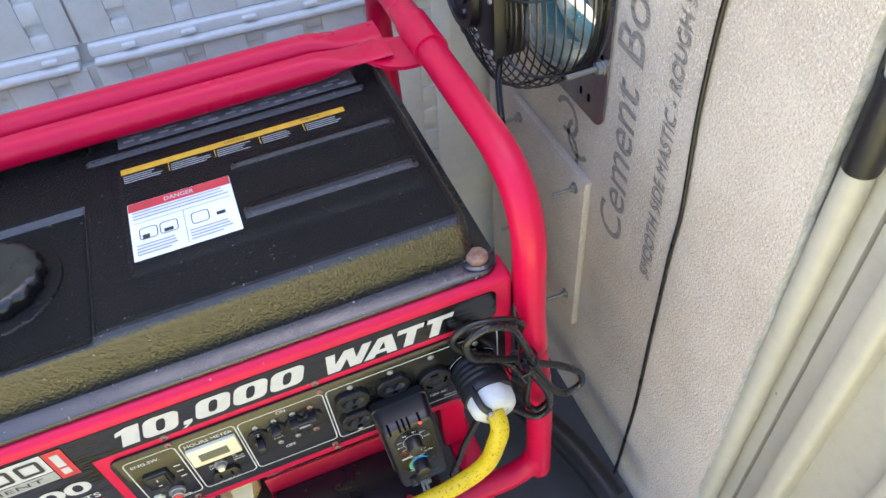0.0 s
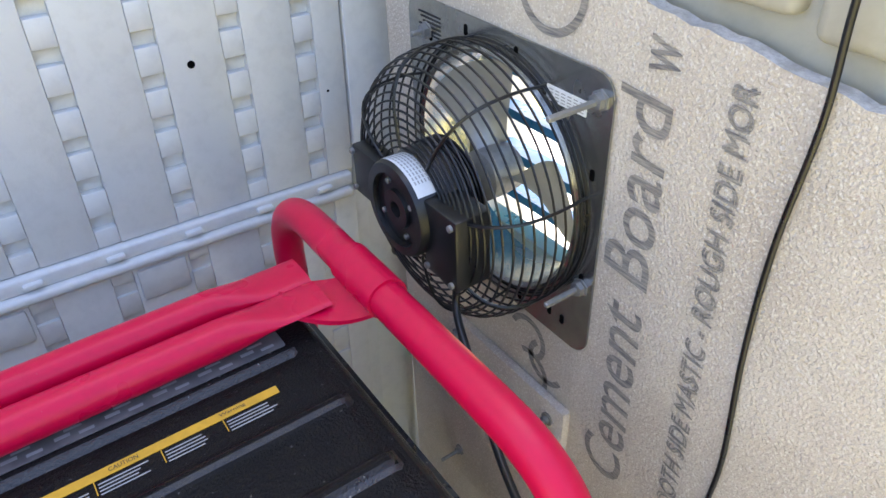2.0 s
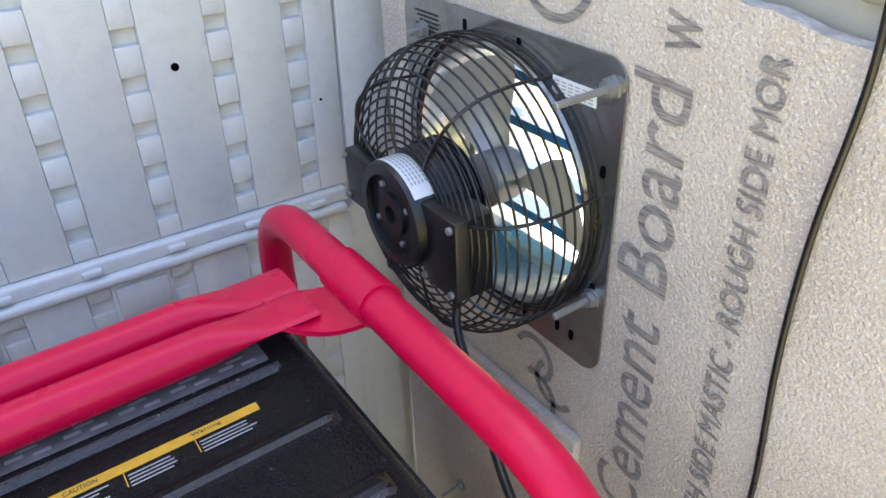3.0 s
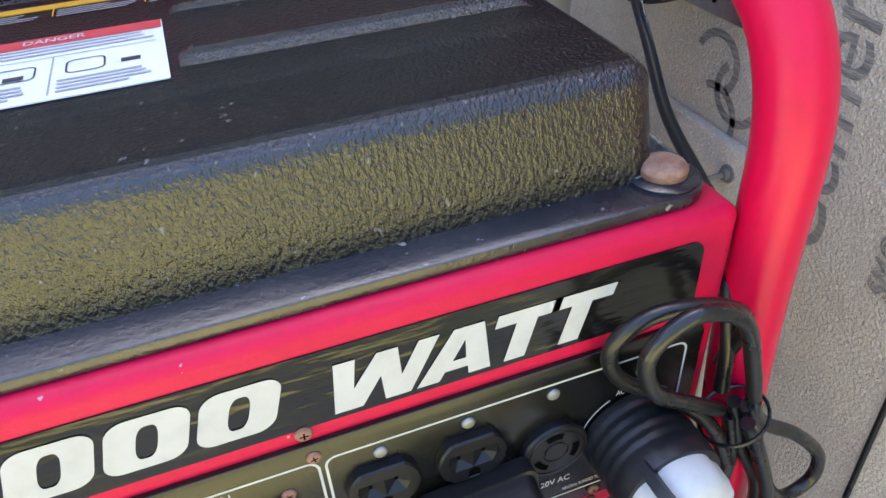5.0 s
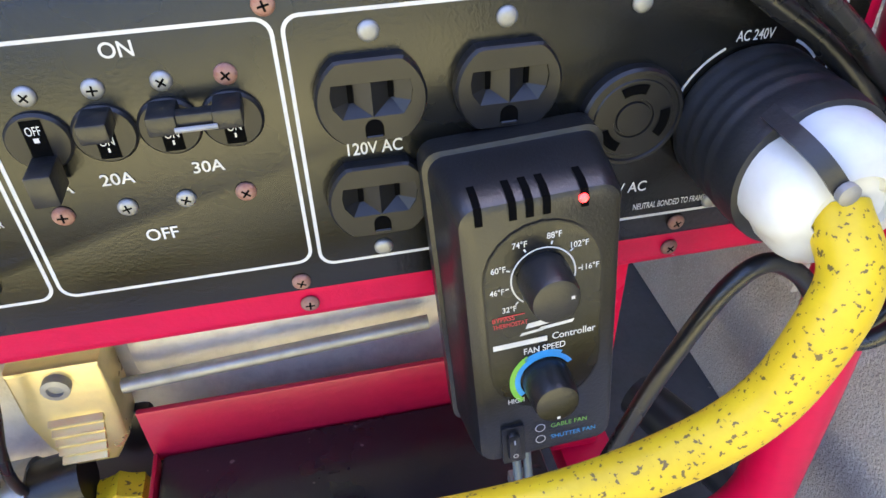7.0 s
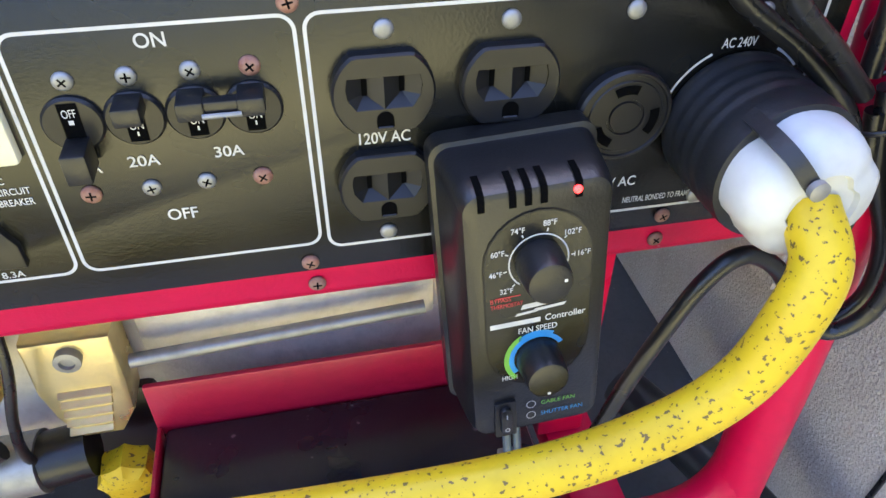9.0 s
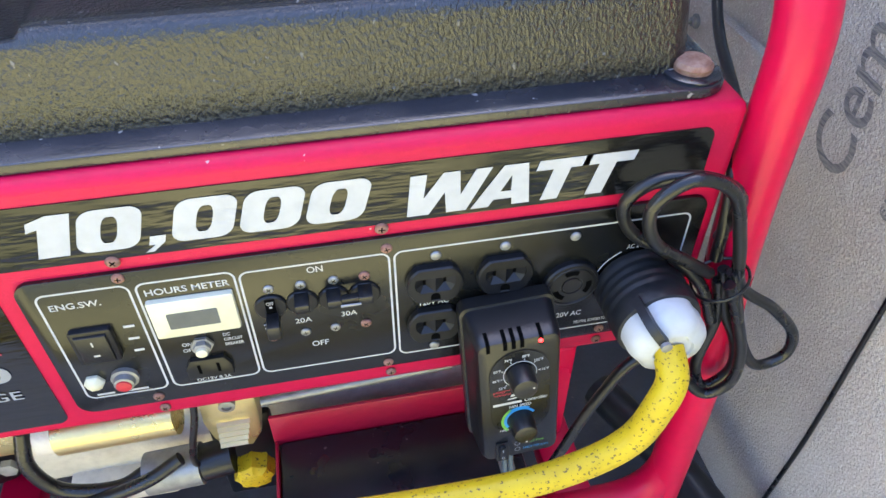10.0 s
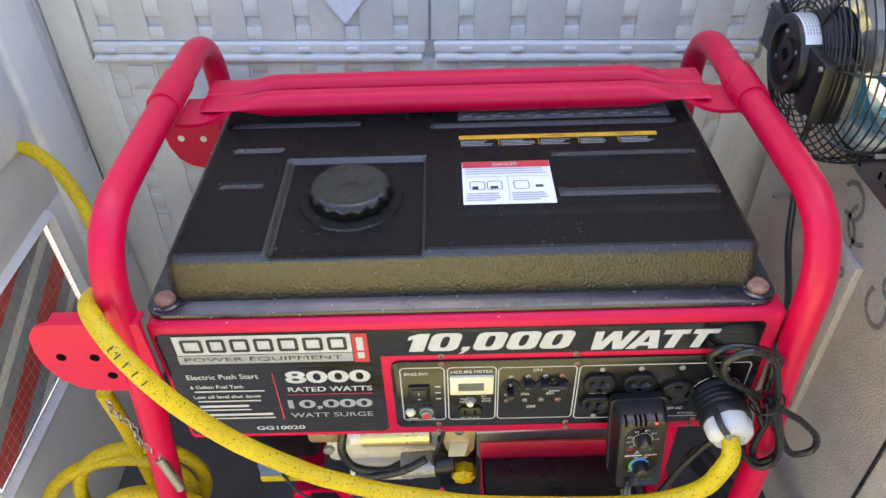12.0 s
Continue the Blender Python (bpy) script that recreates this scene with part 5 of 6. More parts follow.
    # twist-lock outlet
    part("twist_outlet", lathe([(0.0192, 0), (0.0192, 0.0038), (0.0183, 0.0050), (0.0172, 0.0050), (0.0168, 0.0042), (0.0152, 0.0042), (0.0148, 0.0047), (0.0076, 0.0047), (0.0073, 0.0040), (0.0066, 0.0040), (0.0063, 0.0049), (0.003, 0.0049)], Matrix.Translation((0.2518, y, 0.4297)) @ FRONT, 48), M_OUTLET, c, "round black twist-lock outlet")
    for a0, a1 in ((72, 118), (-38, 14), (196, 246)):
        sl = bmesh.new()
        n = 8
        A = [radians(a0 + (a1 - a0) * k / n) for k in range(n + 1)]
        for p, q in zip(A, A[1:]):
            sl.faces.new([sl.verts.new(F() @ Vector((0.2518 + r * math.cos(a), 0.4297 + r * math.sin(a), 0.0051))) for a, r in ((p, 0.0098), (p, 0.0136), (q, 0.0136), (q, 0.0098))][::-1])
        part("twist_slot", sl, M_SLOT, c, "curved slot")
    return c


control = build_control_panel()


def build_engine():
    e = gen
    head = part("engine_block", box((-0.20, 0.085, 0.16), (0.235, 0.33, 0.345), 0.012), M_ALU, e, "grimy cast aluminium engine block")
    part("head_flange", box((-0.150, 0.070, 0.292), (0.055, 0.10, 0.345), 0.004), M_ALU, e, "aluminium flange")
    part("carburettor_body", box((-0.105, 0.055, 0.265), (-0.055, 0.10, 0.31), 0.006), M_ALU, e)
    part("fuel_tube", sweep([(-0.135, 0.055, 0.275), (-0.042, 0.052, 0.282)], 0.0175, 20), M_GOLDZINC, e, "gold-plated cylinder", 60)
    part("tube_end", sweep([(-0.150, 0.056, 0.273), (-0.133, 0.055, 0.275)], 0.0145, 20), M_ALU, e, "", 60)
    lv = bmesh.new()
    slab([(-0.024, 0.298), (-0.026, 0.262), (-0.022, 0.240), (-0.014, 0.222), (0.008, 0.222), (0.018, 0.238), (0.020, 0.262), (0.020, 0.298)], 0.024, front(0, 0, 0.074), lv, 0.003)
    for k in range(5):
        lq = bmesh.new()
        m = Matrix.Translation((-0.002 - 0.0012 * k, 0.0498, 0.260 - 0.0076 * k)) @ Matrix.Rotation(radians(30), 4, "X")
        bmesh.ops.create_cube(lq, size=1, matrix=m @ Matrix.Diagonal((0.027 - 0.001 * k, 0.0055, 0.0030, 1)))
        part("louvre", lq, M_GOLDZINC, gen, "pressed louvre")
    part("louvred_cover", lv, M_GOLDZINC, e, "yellow zinc cover with pressed louvres")
    part("cover_bolt", lathe([(0.0068, 0), (0.0068, 0.005), (0.004, 0.0055), (0.0038, 0.0035)], front(-0.002, 0.2875, 0.050), 14), M_ZINC, e, "steel socket bolt")
    part("support_rod", sweep([(0.022, 0.060, 0.268), (0.185, 0.061, 0.277)], 0.0042, 12), M_ZINC, e, "bare steel rod", 60)
    part("valve_cover", box((0.024, 0.075, 0.255), (0.195, 0.12, 0.345), 0.006), M_ALU, e, "pitted aluminium cover")
    sol = sweep([(-0.085, 0.050, 0.205), (-0.038, 0.050, 0.208)], 0.0185, 20)
    part("solenoid", sol, M_ZINC, e, "shiny zinc solenoid", 60)
    part("solenoid_cap", sweep([(-0.038, 0.050, 0.208), (-0.012, 0.052, 0.210)], 0.0165, 16), M_PLASTIC, e, "black solenoid end", 60)
    part("oil_cap", lathe([(0.016, 0), (0.017, 0.004), (0.016, 0.016), (0.010, 0.020)], front(0.003, 0.188, 0.055), 24, None, 0, lambda t, h: 0.0015 * math.cos(t * math.tau * 8)), M_YELLOW, e, "yellow oil filler cap")
    part("regulator", box((-0.215, 0.060, 0.245), (-0.165, 0.085, 0.292), 0.008), M_GOLDZINC, e, "cream square cover")
    part("regulator_nut", lathe([(0.008, 0), (0.008, 0.006), (0.005, 0.0065)], front(-0.186, 0.240, 0.058), 6), M_ZINC, e)
    part("carb_flange", box((-0.165, 0.060, 0.150), (-0.07, 0.10, 0.172), 0.004), M_ALU, e, "aluminium bracket")
    part("hose", sweep(smooth_path([(-0.160, 0.055, 0.285), (-0.165, 0.045, 0.25), (-0.150, 0.042, 0.215), (-0.11, 0.042, 0.205), (-0.085, 0.05, 0.21)]), 0.0062, 12), M_CORD, e, "black rubber hose", 60)
    part("hose", sweep(smooth_path([(-0.05, 0.04, 0.235), (-0.08, 0.032, 0.222), (-0.12, 0.034, 0.205), (-0.15, 0.04, 0.202)]), 0.006, 10), M_CORD, e, "", 60)
    part("cable_loop", sweep(smooth_path([(-0.022, 0.045, 0.345), (-0.024, 0.036, 0.30), (-0.034, 0.034, 0.26), (-0.040, 0.04, 0.225), (-0.03, 0.045, 0.2)]), 0.003, 8), M_CORD, e, "thin black cable", 60)
    part("cable_loop", sweep(smooth_path([(-0.26, 0.05, 0.19), (-0.23, 0.03, 0.165), (-0.19, 0.025, 0.152), (-0.14, 0.035, 0.155), (-0.10, 0.04, 0.165)]), 0.0022, 8), M_CORD, e, "", 60)
    part("cable_loop", sweep(smooth_path([(-0.10, 0.03, 0.165), (-0.06, 0.01, 0.14), (-0.02, 0.0, 0.105), (0.03, 0.0, 0.06)]), 0.003, 8), M_CORD, e, "", 60)
    # hang tag with a printed picture
    part("filter_tag", box((-0.292, 0.050, 0.172), (-0.222, 0.058, 0.214), 0.003), mat("steel_blue_print", (0.10, 0.16, 0.27), 0.4, scale=40), e, "blue and yellow printed packet")
    part("tag_band", box((-0.293, 0.048, 0.172), (-0.221, 0.060, 0.186), 0.003), M_YELLOW, e, "yellow band")
    # added black box stands in for deep shade between louvred cover and battery
    part("dark_gap_fill", box((-0.034, 0.078, 0.10), (0.0225, 0.100, 0.226), 0.004), M_PLASTIC, e, "black box filling the shadowed gap beside the battery")
    # red engine mount
    part("engine_mount", slab([(-0.275, 0.06), (-0.150, 0.06), (-0.165, 0.150), (-0.245, 0.150)], 0.004, front(0, 0, 0.050)), M_RED, e, "red steel engine mount")
    part("mount_pad", lathe([(0.020, 0.105), (0.022, 0.11), (0.022, 0.135), (0.018, 0.145)], ontop(-0.205, 0.045, 0), 24), M_RUBBER, e, "black rubber mount")
    for x in (-0.222, -0.198):
        part("mount_nut", lathe([(0.008, 0), (0.008, 0.006), (0.0045, 0.0065), (0.0045, 0.011)], front(x, 0.105, 0.046), 6), M_ZINC, e)
    # muffler side, dark housing behind
    part("alternator_cover", box((0.05, 0.14, 0.10), (0.27, 0.40, 0.30), 0.03, 4), M_PLASTIC, e, "black alternator cover")
    part("air_cleaner", box((-0.34, 0.10, 0.14), (-0.215, 0.36, 0.335), 0.02, 3), M_PLASTIC, e, "black air cleaner housing")
    # battery tray with a red hold-down
    part("battery_tray", box((0.030, -0.040, 0.082), (0.245, 0.10, 0.092), 0.002), M_DARKRED, e, "red battery tray")
    part("hold_down", box((0.0255, 0.0495, 0.214), (0.240, 0.0535, 0.256), 0.0015), M_DARKRED, e, "dark red battery bracket")
    part("hold_down_lip", box((0.0262, -0.036, 0.120), (0.0288, 0.0490, 0.2225), 0.001), M_DARKRED, e)
    part("hold_down_strap", box((0.020, -0.042, 0.092), (0.052, -0.038, 0.165), 0.0015), M_DARKRED, e, "red strap")


build_engine()


def build_battery():
    b = thing("battery", (0.14, 0.0, 0.09), "black sealed battery with white print in a red tray", "battery")
    part("case", box((0.030, -0.036, 0.0925), (0.236, 0.049, 0.221), 0.004), M_BATT, b, "dusty black battery case")
    f = Matrix.Translation((0, -0.0365, 0)) @ FRONT
    w = bmesh.new()
    rr_line(0.084, 0.195, 0.103, 0.218, 0.002, 0.0018, 0.0003, f, w)
    bars([(0.089, 0.2185, 0.098, 0.2205)] + [(0.087, 0.1985 + 0.0058 * k, 0.100, 0.2022 + 0.0058 * k) for k in range(3)], 0.0003, f, w)
    bars([(0.108, 0.2085, 0.170, 0.2160), (0.108, 0.1975, 0.180, 0.2055), (0.108, 0.1925, 0.165, 0.1945), (0.14, 0.170, 0.158, 0.172), (0.162, 0.170, 0.166, 0.176), (0.170, 0.170, 0.174, 0.176)], 0.0003, f, w)
    part("print", w, M_WHITEINK, b, "white battery print")
    part("terminal", box((0.212, -0.02, 0.221), (0.224, -0.008, 0.229), 0.001), M_ZINC, b)
    for pts, m, r in (([(-0.03, 0.0, 0.225), (0.0, -0.03, 0.200), (0.05, -0.055, 0.182), (0.10, -0.06, 0.178), (0.145, -0.056, 0.190), (0.175, -0.050, 0.215), (0.19, -0.040, 0.25)], M_REDWIRE, 0.0042),
                      ([(0.228, -0.03, 0.22), (0.222, -0.055, 0.17), (0.205, -0.06, 0.13), (0.18, -0.055, 0.10), (0.165, -0.05, 0.06)], M_CORD, 0.003),
                      ([(0.208, -0.02, 0.30), (0.212, -0.045, 0.20), (0.214, -0.05, 0.12), (0.216, -0.045, 0.03)], M_BLUEWIRE, 0.0022),
                      ([(0.213, -0.02, 0.30), (0.217, -0.045, 0.20), (0.219, -0.05, 0.12), (0.221, -0.045, 0.03)], M_BLUEWIRE, 0.0022),
                      ([(0.235, -0.02, 0.16), (0.25, -0.04, 0.125), (0.28, -0.045, 0.10), (0.30, -0.05, 0.06)], M_CORD, 0.0025)):
        part("lead", sweep(smooth_path(pts), r, 8), m, b, "", 60)


build_battery()


def build_controller():
    k = thing("fan_speed_controller", (0.208, -0.02, 0.295), "black plug-in fan controller with two dials and red light", "controller")
    y0, y1 = -0.0072, -0.0470
    # body: two lofted rounded rectangles, wider at the back
    bm = bmesh.new()
    loops = []
    for d, inset, r in ((y0, 0.0, 0.007), (y0 - 0.010, 0.0, 0.007), (y0 - 0.0105, 0.0018, 0.007), (-0.036, 0.0035, 0.008), (-0.043, 0.0045, 0.008), (-0.0462, 0.0062, 0.007), (y1, 0.0085, 0.006)):
        x0, z0, x1, z1 = 0.1735 + inset, 0.2985 + inset, 0.2435 - inset, 0.4335 - inset
        loops.append([bm.verts.new((x0 + a, d, z0 + b)) for a, b in rrect(x1 - x0, z1 - z0, r)])
    n = len(loops[0])
    for a, b in zip(loops, loops[1:]):
        for i in range(n):
            bm.faces.new((a[i], a[(i + 1) % n], b[(i + 1) % n], b[i]))
    bm.faces.new(loops[-1])
    bm.faces.new(loops[0][::-1])
    bmesh.ops.recalc_face_normals(bm, faces=list(bm.faces))
    body = part("housing", bm, M_PLASTIC, k, "black rounded plastic housing", 40)
    F = Matrix.Translation((0, y1, 0)) @ FRONT
    # vents over the top edge
    lip = [(y1 - 0.0004, 0.4212), (y1 - 0.0004, 0.4254), (-0.0466, 0.4278), (-0.0433, 0.4295), (-0.0375, 0.4304)]
    for x in (0.1865, 0.1985, 0.2045, 0.2105, 0.2240):
        vt = bmesh.new()
        pairs = [[vt.verts.new((x + dx, yy, zz)) for dx in (-0.0014, 0.0014)] for yy, zz in lip]
        for (a, b), (c, d) in zip(pairs, pairs[1:]):
            vt.faces.new((a, b, d, c))
        part("vent", vt, M_SLOT, body, "vent slot")
    face = slab([(0.1865 + a, 0.3335 + b) for a, b in rrect(0.0440, 0.0850, 0.0218, 14)], 0.0006, F)
    part("face_plate", face, M_CAP, body, "gloss black oval face plate")
    rim = rr_line(0.1860, 0.3330, 0.2310, 0.4190, 0.0223, 0.0007, 0.0007, F)
    part("face_rim", rim, M_OUTLET, body)
    part("indicator", lathe([(0.0017, 0), (0.0017, 0.0006), (0.0010, 0.0014)], F @ Matrix.Translation((0.2235, 0.4245, 0)), 14), M_LED, body, "lit red indicator")
    for cx, cz in ((0.2085, 0.3965), (0.2085, 0.3480)):
        part("knob", lathe([(0.0098, 0.0006), (0.0098, 0.004), (0.0092, 0.0125), (0.0086, 0.0145), (0.0070, 0.0150)], F @ Matrix.Translation((cx, cz, 0)), 30), M_PLASTIC, body, "black round dial knob")
    for dx, dz in ((0.2135, 0.3970), (0.2080, 0.3410)):
        part("knob_dot", bars([(dx, dz, dx + 0.0013, dz + 0.0013)], 0.0151, F), M_WHITEINK, body)
    w = bmesh.new()
    n = 26
    for i in range(n):
        a0, a1 = radians(-12 + 242 * i / n), radians(-12 + 242 * (i + 1) / n)
        w.faces.new([w.verts.new(F @ Vector((0.2085 + q * math.cos(a), 0.3965 + q * math.sin(a), 0.0008))) for a, q in ((a0, 0.0118), (a0, 0.0124), (a1, 0.0124), (a1, 0.0118))][::-1])
    for text, a in (("32°F", 222), ("46°F", 190), ("60°F", 158), ("74°F", 118), ("88°F", 76), ("102°F", 40), ("116°F", 2)):
        ca, sa = math.cos(radians(a)), math.sin(radians(a))
        wd = 0.0066 if len(text) > 4 else 0.0054
        lettering(text, wd, 0.0026, F @ Matrix.Translation((0.2085 + 0.0178 * ca - wd / 2, 0.3965 + 0.0170 * sa - 0.0013, 0)), 0, 0.01, w, 0.0008)
        t0, t1 = 0.0132, 0.0146
        u = Vector((-sa, ca, 0)) * 0.0003
        w.faces.new([w.verts.new(F @ (Vector((0.2085 + q * ca, 0.3965 + q * sa, 0.0008)) + s * u)) for q, s in ((t0, 1), (t0, -1), (t1, -1), (t1, 1))])
    part("dial_print", w, M_WHITEINK, body, "white dial markings")
    for text, wd, h, x, z in (("FAN SPEED", 0.0168, 0.0030, 0.2000, 0.3620), ("HIGH", 0.0068, 0.0026, 0.1925, 0.3375), ("Controller", 0.0175, 0.0032, 0.2115, 0.3668)):
        part("face_word", lettering(text, wd, h, F @ Matrix.Translation((x, z, 0)), 0, 0.012, None, 0.0008), M_WHITEINK, body)
    w = bmesh.new()
    bars([(0.1880, 0.3668, 0.2095, 0.3692)], 0.0008, F, w)
    # maker's swoosh as a plain shape
    for (x0, x1, z0, z1) in ((0.2010, 0.2150, 0.3745, 0.3768), (0.2060, 0.2195, 0.3725, 0.3740), (0.1985, 0.2080, 0.3715, 0.3728)):
        w.faces.new([w.verts.new(F @ Vector(q)) for q in ((x0, z0, 0.0008), (x1, z0 + 0.0008, 0.0008), (x1 + 0.001, z1 + 0.0008, 0.0008), (x0 + 0.001, z1, 0.0008))])
    part("maker_mark", w, M_WHITEINK, body, "plain white mark")
    r = bars([(0.1905, 0.3818, 0.2010, 0.3822)], 0.0008, F)
    lettering("BYPASS", 0.0085, 0.0020, F @ Matrix.Translation((0.1885, 0.3800, 0)), 0, 0.0, r, 0.0008)
    lettering("THERMOSTAT", 0.0135, 0.0020, F @ Matrix.Translation((0.1885, 0.3770, 0)), 0, 0.0, r, 0.0008)
    part("red_print", r, M_REDINK, body, "small red print")
    for m, a0, a1, ra, rb in ((M_GREENINK, 120, 225, 0.0128, 0.0150), (M_BLUEINK, 30, 215, 0.0106, 0.0128), (M_BLUEINK, 60, 128, 0.0126, 0.0142)):
        s = bmesh.new()
        for i in range(20):
            p, q = radians(a0 + (a1 - a0) * i / 20), radians(a0 + (a1 - a0) * (i + 1) / 20)
            s.faces.new([s.verts.new(F @ Vector((0.2085 + u * math.cos(v), 0.3480 + u * math.sin(v), 0.0008))) for v, u in ((p, ra), (p, rb), (q, rb), (q, ra))][::-1])
        part("speed_arc", s, m, body, "coloured speed arc")
    part("switch_frame", rr_slab(0.1885, 0.3035, 0.1985, 0.3245, 0.001, 0.0012, F), M_OUTLET, body)
    part("rocker_switch", slab([(0.1908 + a, 0.3062 + b) for a, b in rrect(0.0054, 0.0156, 0.0024)], 0.0032, F, None, 0.0008), M_PLASTIC, body, "small black rocker switch")
    sw = rr_line(0.1925, 0.3085, 0.1948, 0.3110, 0.0011, 0.0005, 0.0034, F)
    bars([(0.1933, 0.3165, 0.1939, 0.3192)], 0.0034, F, sw)
    part("switch_mark", sw, M_WHITEINK, body)
    gf = lettering("GABLE FAN", 0.0160, 0.0024, F @ Matrix.Translation((0.2105, 0.3182, 0)), 0, 0.0, None, 0.0004)
    part("green_print", gf, M_GREENINK, body)
    sf = lettering("SHUTTER FAN", 0.0200, 0.0024, F @ Matrix.Translation((0.2105, 0.3115, 0)), 0, 0.0, None, 0.0004)
    part("blue_print", sf, M_BLUEINK, body)
    ic = rr_line(0.2035, 0.3172, 0.2080, 0.3217, 0.0022, 0.0004, 0.0004, F)
    rr_line(0.2035, 0.3105, 0.2080, 0.3150, 0.0022, 0.0004, 0.0004, F, ic)
    part("icon", ic, M_WHITEINK, body)
    turn = Matrix.Translation((0.2085, 0, 0.368)) @ Matrix.Rotation(radians(-3.6), 4, "Y") @ Matrix.Translation((0, -0.0072, 0.065)) @ Matrix.Rotation(radians(-4.0), 4, "X") @ Matrix.Translation((0, 0.0072, -0.065)) @ Matrix.Diagonal((0.91, 1, 0.97, 1)) @ Matrix.Translation((-0.2085, 0, -0.366))
    k.matrix_basis = turn @ k.matrix_basis


build_controller()

# big locking plug and its yellow cord
PX, PZ = 0.2985, 0.4228
plug = thing("locking_plug", (PX, -0.05, 0.40), "large black locking plug with white cord clamp", "plug")
prof = [(0.0280, 0.004), (0.0290, 0.006)]
for k in range(4):
    h = 0.013 + 0.0068 * k
    prof += [(0.0290, h - 0.0028), (0.0284, h - 0.0012), (0.0284, h + 0.0008), (0.0289, h + 0.0024)]
prof += [(0.0286, 0.042), (0.0280, 0.0465), (0.0260, 0.0470)]
part("plug_body", lathe(prof, front(PX, PZ), 44), M_RUBBER, plug, "ribbed black rubber plug body", 40)
part("cord_clamp", lathe([(0.0258, 0.0460), (0.0262, 0.0475), (0.0258, 0.0570), (0.0242, 0.0625), (0.0205, 0.0660), (0.0135, 0.0680), (0.0125, 0.0662)], front(PX, PZ), 48, None, 0, lambda t, h: -0.0022 * math.cos((t - 128 / 360) * 2 * math.tau) ** 8), M_WHITENYLON, plug, "white nylon cord clamp", 40)
sa = radians(128)
strap = [front(PX, PZ) @ Vector((q * math.cos(sa), q * math.sin(sa), h)) for q, h in ((0.0282, 0.041), (0.0284, 0.050), (0.0282, 0.058), (0.0262, 0.0645), (0.0215, 0.0680), (0.0140, 0.0695))]
part("clamp_strap", sweep(smooth_path(strap, 5), 0.0040, 4), M_RUBBER, plug, "dark strap across the clamp", 60)
part("clamp_screw", lathe([(0.0036, 0), (0.0036, 0.0025), (0.002, 0.003)], front(PX - 0.0098, PZ + 0.0125, -0.0720), 12), M_ZINC, plug)

CORD_R = 0.0102
YEL = [(PX - 0.001, -0.062, PZ - 0.002), (PX - 0.002, -0.078, PZ - 0.014), (0.288, -0.086, 0.394), (0.276, -0.087, 0.362), (0.250, -0.086, 0.339), (0.205, -0.084, 0.322), (0.137, -0.082, 0.317), (0.022, -0.081, 0.323), (-0.035, -0.080, 0.335), (-0.089, -0.080, 0.352), (-0.133, -0.080, 0.372), (-0.175, -0.080, 0.397), (-0.241, -0.078, 0.452), (-0.292, -0.074, 0.515), (-0.328, -0.064, 0.570), (-0.355, -0.042, 0.594), (-0.380, -0.008, 0.594), (-0.400, 0.045, 0.562), (-0.432, 0.125, 0.495), (-0.495, 0.24, 0.458), (-0.550, 0.325, 0.478), (-0.598, 0.375, 0.510), (-0.640, 0.400, 0.527), (-0.676, 0.412, 0.530)]
yc = thing("yellow_power_cord", (-0.1, -0.08, 0.33), "thick dirty yellow power cord sagging across the generator", "power cord")
part("jacket", sweep(smooth_path(YEL, 10), CORD_R, 20), M_YELLOW, yc, "", 60)
pr = bmesh.new()
path = smooth_path(YEL, 10)
for i in range(136, 146, 2):
    a, b = path[i], path[i + 1]
    t = (b - a).normalized()
    nrm = (Vector((-0.05, -0.6, 0.8)) - t * t.dot(Vector((-0.05, -0.6, 0.8)))).normalized()
    s = t.cross(nrm) * 0.0040
    o = a + nrm * (CORD_R + 0.0004)
    pr.faces.new([pr.verts.new(q) for q in (o - s, o + s, o + s + t * 0.0016, o - s + t * 0.0016)])
part("jacket_print", pr, M_BLKINK, yc, "smudged black print")

# spare yellow cord hanging in loops
coil = thing("yellow_cord_coil", (-0.52, 0.05, FLOOR), "loose coil of thick yellow cord", "cord")
for k, (cx, cy, cz, rx, rz, tilt) in enumerate(((-0.555, 0.09, 0.105, 0.105, 0.100, 0.2), (-0.535, 0.12, 0.115, 0.085, 0.105, -0.1), (-0.500, 0.07, 0.120, 0.060, 0.110, 0.1), (-0.585, 0.10, 0.075, 0.10, 0.062, 0.3))):
    pts = []
    for i in range(40):
        a = i * math.tau / 40
        pts.append((cx + 0.045 + rx * math.cos(a) + 0.008 * math.sin(2 * a + k), cy - 0.05 + 0.03 * math.sin(a + k * 1.3) + tilt * 0.08 * math.cos(a), max(FLOOR + CORD_R + 0.001, cz + rz * math.sin(a))))
    part("loop", sweep(pts, CORD_R, 14, None, True), M_YELLOW, coil, "", 60)
part("tail", sweep(smooth_path([(-0.470, 0.07, 0.36), (-0.468, 0.075, 0.27), (-0.472, 0.08, 0.17), (-0.475, 0.08, FLOOR + 0.02)]), CORD_R, 14), M_YELLOW, coil, "", 60)

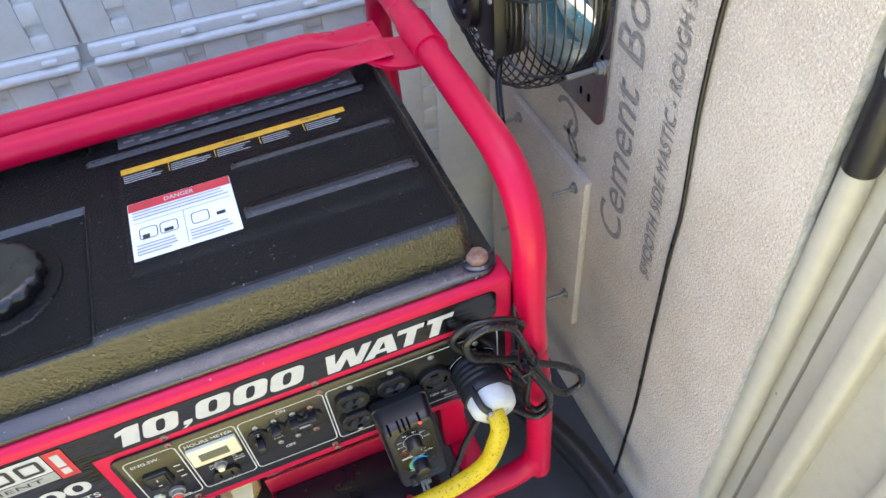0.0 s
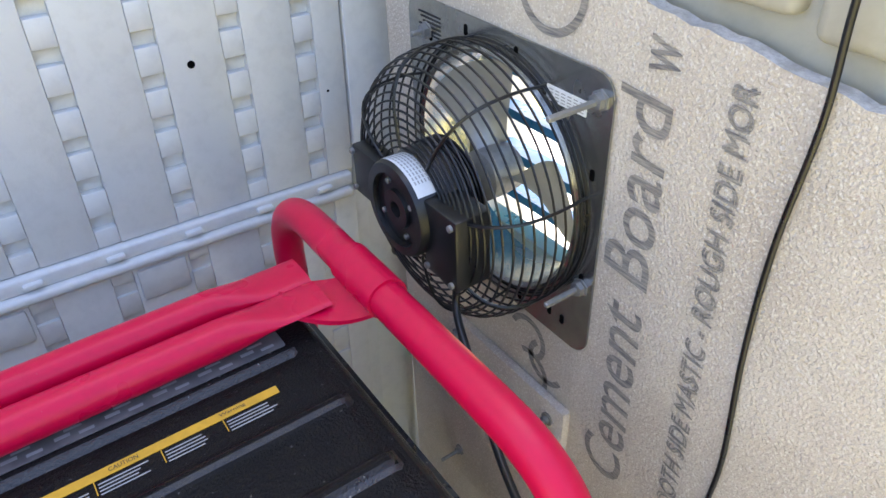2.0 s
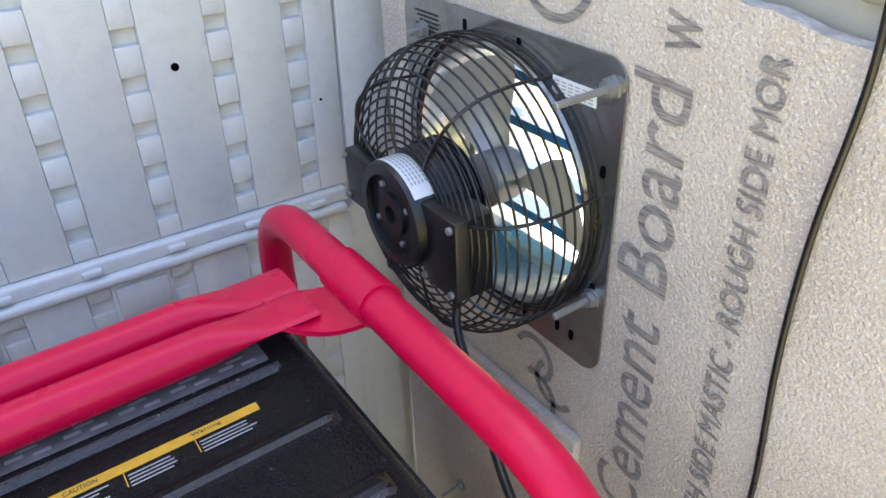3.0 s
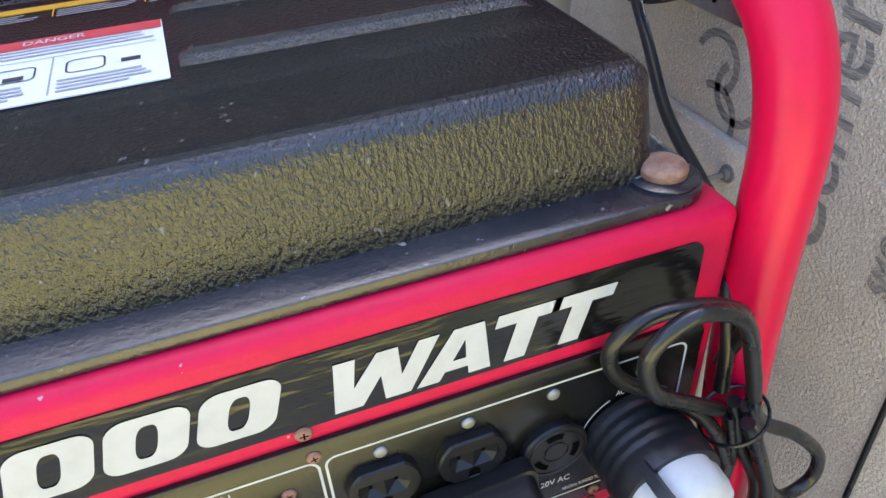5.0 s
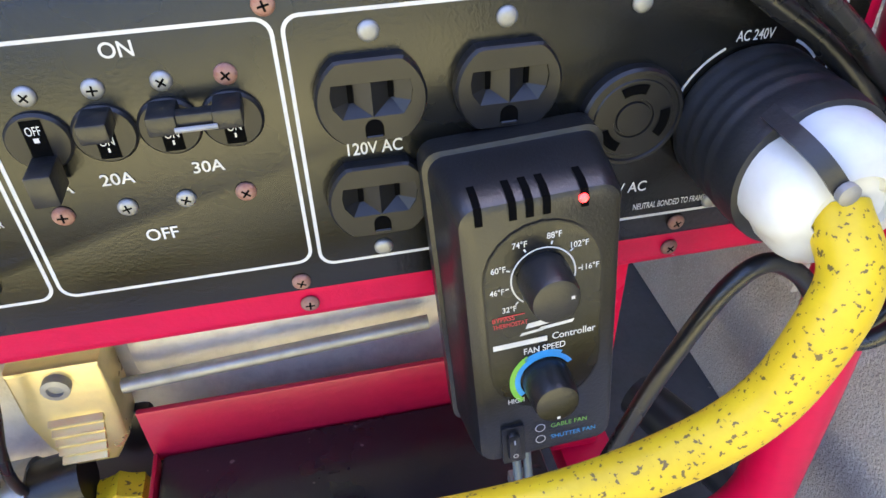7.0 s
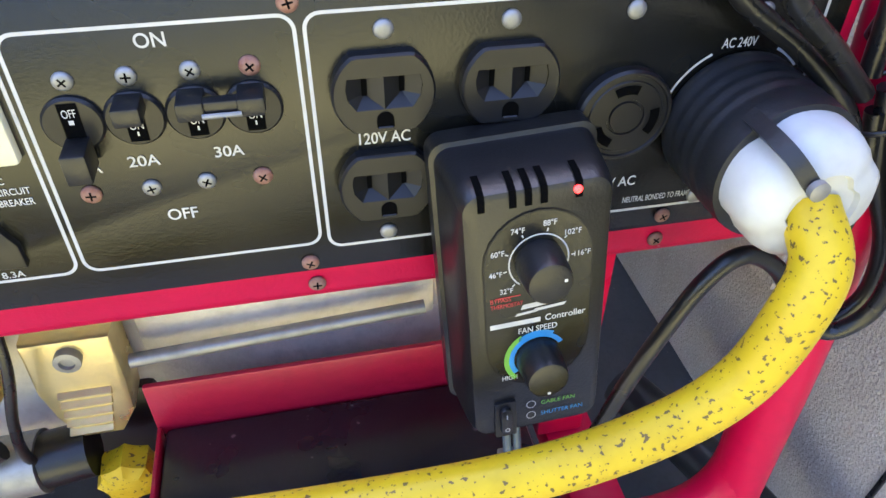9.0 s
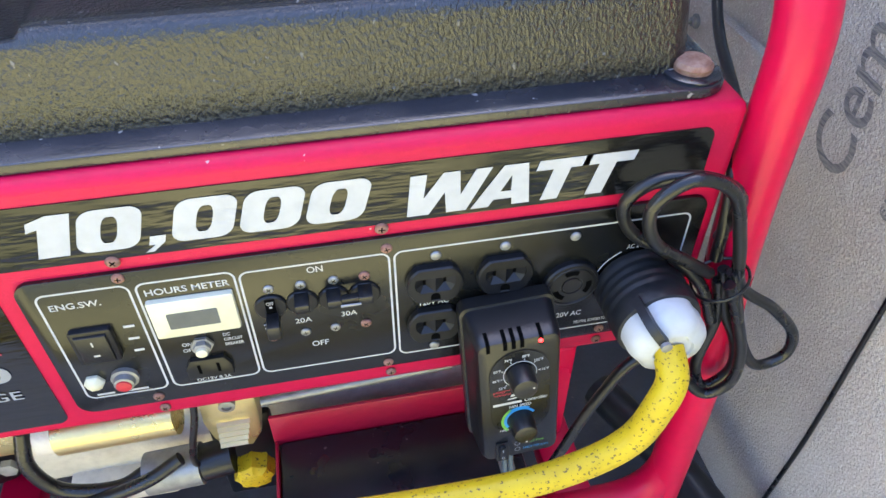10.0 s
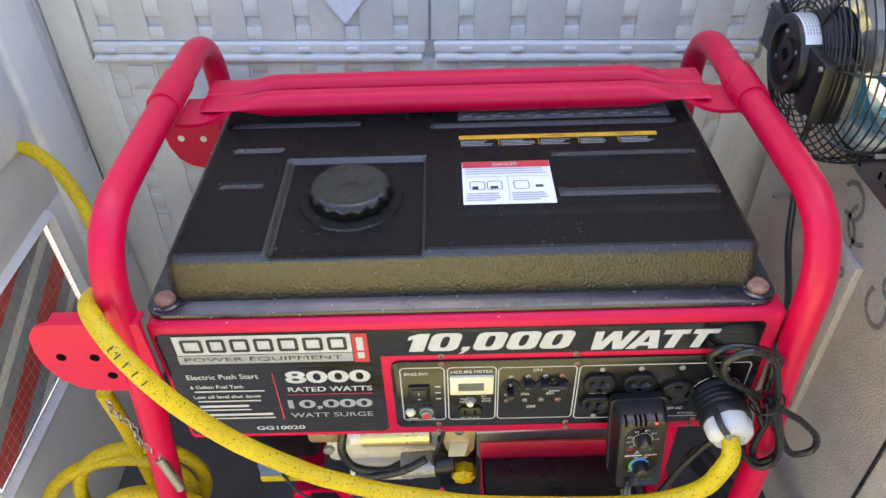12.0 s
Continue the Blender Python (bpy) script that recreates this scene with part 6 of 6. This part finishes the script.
# chain and pin hanging from the bracket
ch = thing("pin_chain", (-0.40, -0.012, 0.33), "short steel chain with a locking pin", "chain")
for k in range(14):
    z = 0.445 - 0.0085 * k
    x = -0.405 - 0.004 * math.sin(k * 0.9) + 0.002 * k
    m = Matrix.Translation((x, -0.016, z)) @ Matrix.Rotation(math.pi / 2 * (k % 2), 4, "Z")
    part("link", sweep([m @ Vector((0.0035 * math.cos(a), 0, 0.006 * math.sin(a))) for a in [j * math.tau / 12 for j in range(12)]], 0.0010, 6, None, True), M_CHAIN, ch, "", 60)
part("pin", sweep([(-0.378, -0.016, 0.335), (-0.366, -0.020, 0.272)], 0.0062, 12), M_CHAIN, ch, "steel locking pin", 60)

# mesh vent with a striped board behind it
vent = thing("striped_barrier", (-0.68, 0.2, 0.155), "red and white striped board behind a wire mesh", "barrier")


def vent_point(u, v, d=0.0):
    """u along the vent, v up it."""
    return Vector((-0.678 + d, 0.030 + 0.385 * u, 0.155 + 0.240 * v))


b = bmesh.new()
sheet = (M_STRIPERED, M_STRIPEGREY, M_STRIPEWHITE)


def clip_band(lo, hi, x0=0.05, x1=0.95, y0=0.04, y1=0.96, slope=0.62):
    """The part of the sheet between two slanting lines v = slope * u + c."""
    poly = [(x0, y0), (x1, y0), (x1, y1), (x0, y1)]
    for sign, c in ((1, lo), (-1, hi)):
        out = []
        for p, q in zip(poly, poly[1:] + poly[:1]):
            dp, dq = (sign * (r[1] - slope * r[0] - c) for r in (p, q))
            if dp >= 0:
                out.append(p)
            if dp * dq < 0:
                t = dp / (dp - dq)
                out.append((p[0] + (q[0] - p[0]) * t, p[1] + (q[1] - p[1]) * t))
        poly = out
        if len(poly) < 3:
            return []
    return poly


edge = -0.62
for k in range(12):
    wide = (0.20, 0.13, 0.09, 0.13)[k % 4]
    poly = clip_band(edge, edge + wide)
    edge += wide
    if poly:
        f = b.faces.new([b.verts.new(vent_point(u, v)) for u, v in poly])
        f.material_index = (0, 1, 2, 1)[k % 4]
part("striped_sheet", b, sheet, vent, "red and white diagonal reflective stripes")
fr = bmesh.new()
for a, c in (((0, 0), (1, 0)), ((1, 0), (1, 1)), ((1, 1), (0, 1)), ((0, 1), (0, 0))):
    sweep([vent_point(*a, 0.004), vent_point(*c, 0.004)], 0.012, 4, fr)
part("frame", fr, M_RESIN, vent, "white plastic frame")
ms = bmesh.new()
for k in range(1, 24):
    t = k / 24
    sweep([vent_point(t, 0.03, 0.008), vent_point(t, 0.97, 0.008)], 0.00035, 4, ms)
for k in range(1, 16):
    t = k / 16
    sweep([vent_point(0.03, t, 0.008), vent_point(0.97, t, 0.008)], 0.00035, 4, ms)
part("wire_mesh", ms, M_ZINC, vent, "fine metal mesh")

# paper hanging on the back wall, things on the floor
pp = bmesh.new()
slab([(-0.255, 0.760), (-0.172, 0.640), (-0.085, 0.745), (-0.100, 0.80), (-0.240, 0.80)], 0.001, front(0, -0.020, BACK_Y - 0.006), pp)
tagged(obj("paper_sheet", pp, M_PAPER), "white paper sheet hung cornerwise on the shed wall", "paper")
hose_pts = smooth_path([(0.425, 0.22, -0.036), (0.455, 0.15, -0.036), (0.48, 0.08, -0.036), (0.495, 0.02, -0.036), (0.505, -0.05, -0.036)])
tagged(obj("rubber_strip", sweep(hose_pts, 0.024, 12), M_RUBBER, smooth=60), "black rubber hose lying on the floor", "hose")
tagged(obj("crumpled_bag", box((0.40, -0.13, FLOOR), (0.51, -0.01, FLOOR + 0.035), 0.014, 4), M_TEAL, smooth=60), "pale crumpled plastic bag on the floor", "bag")
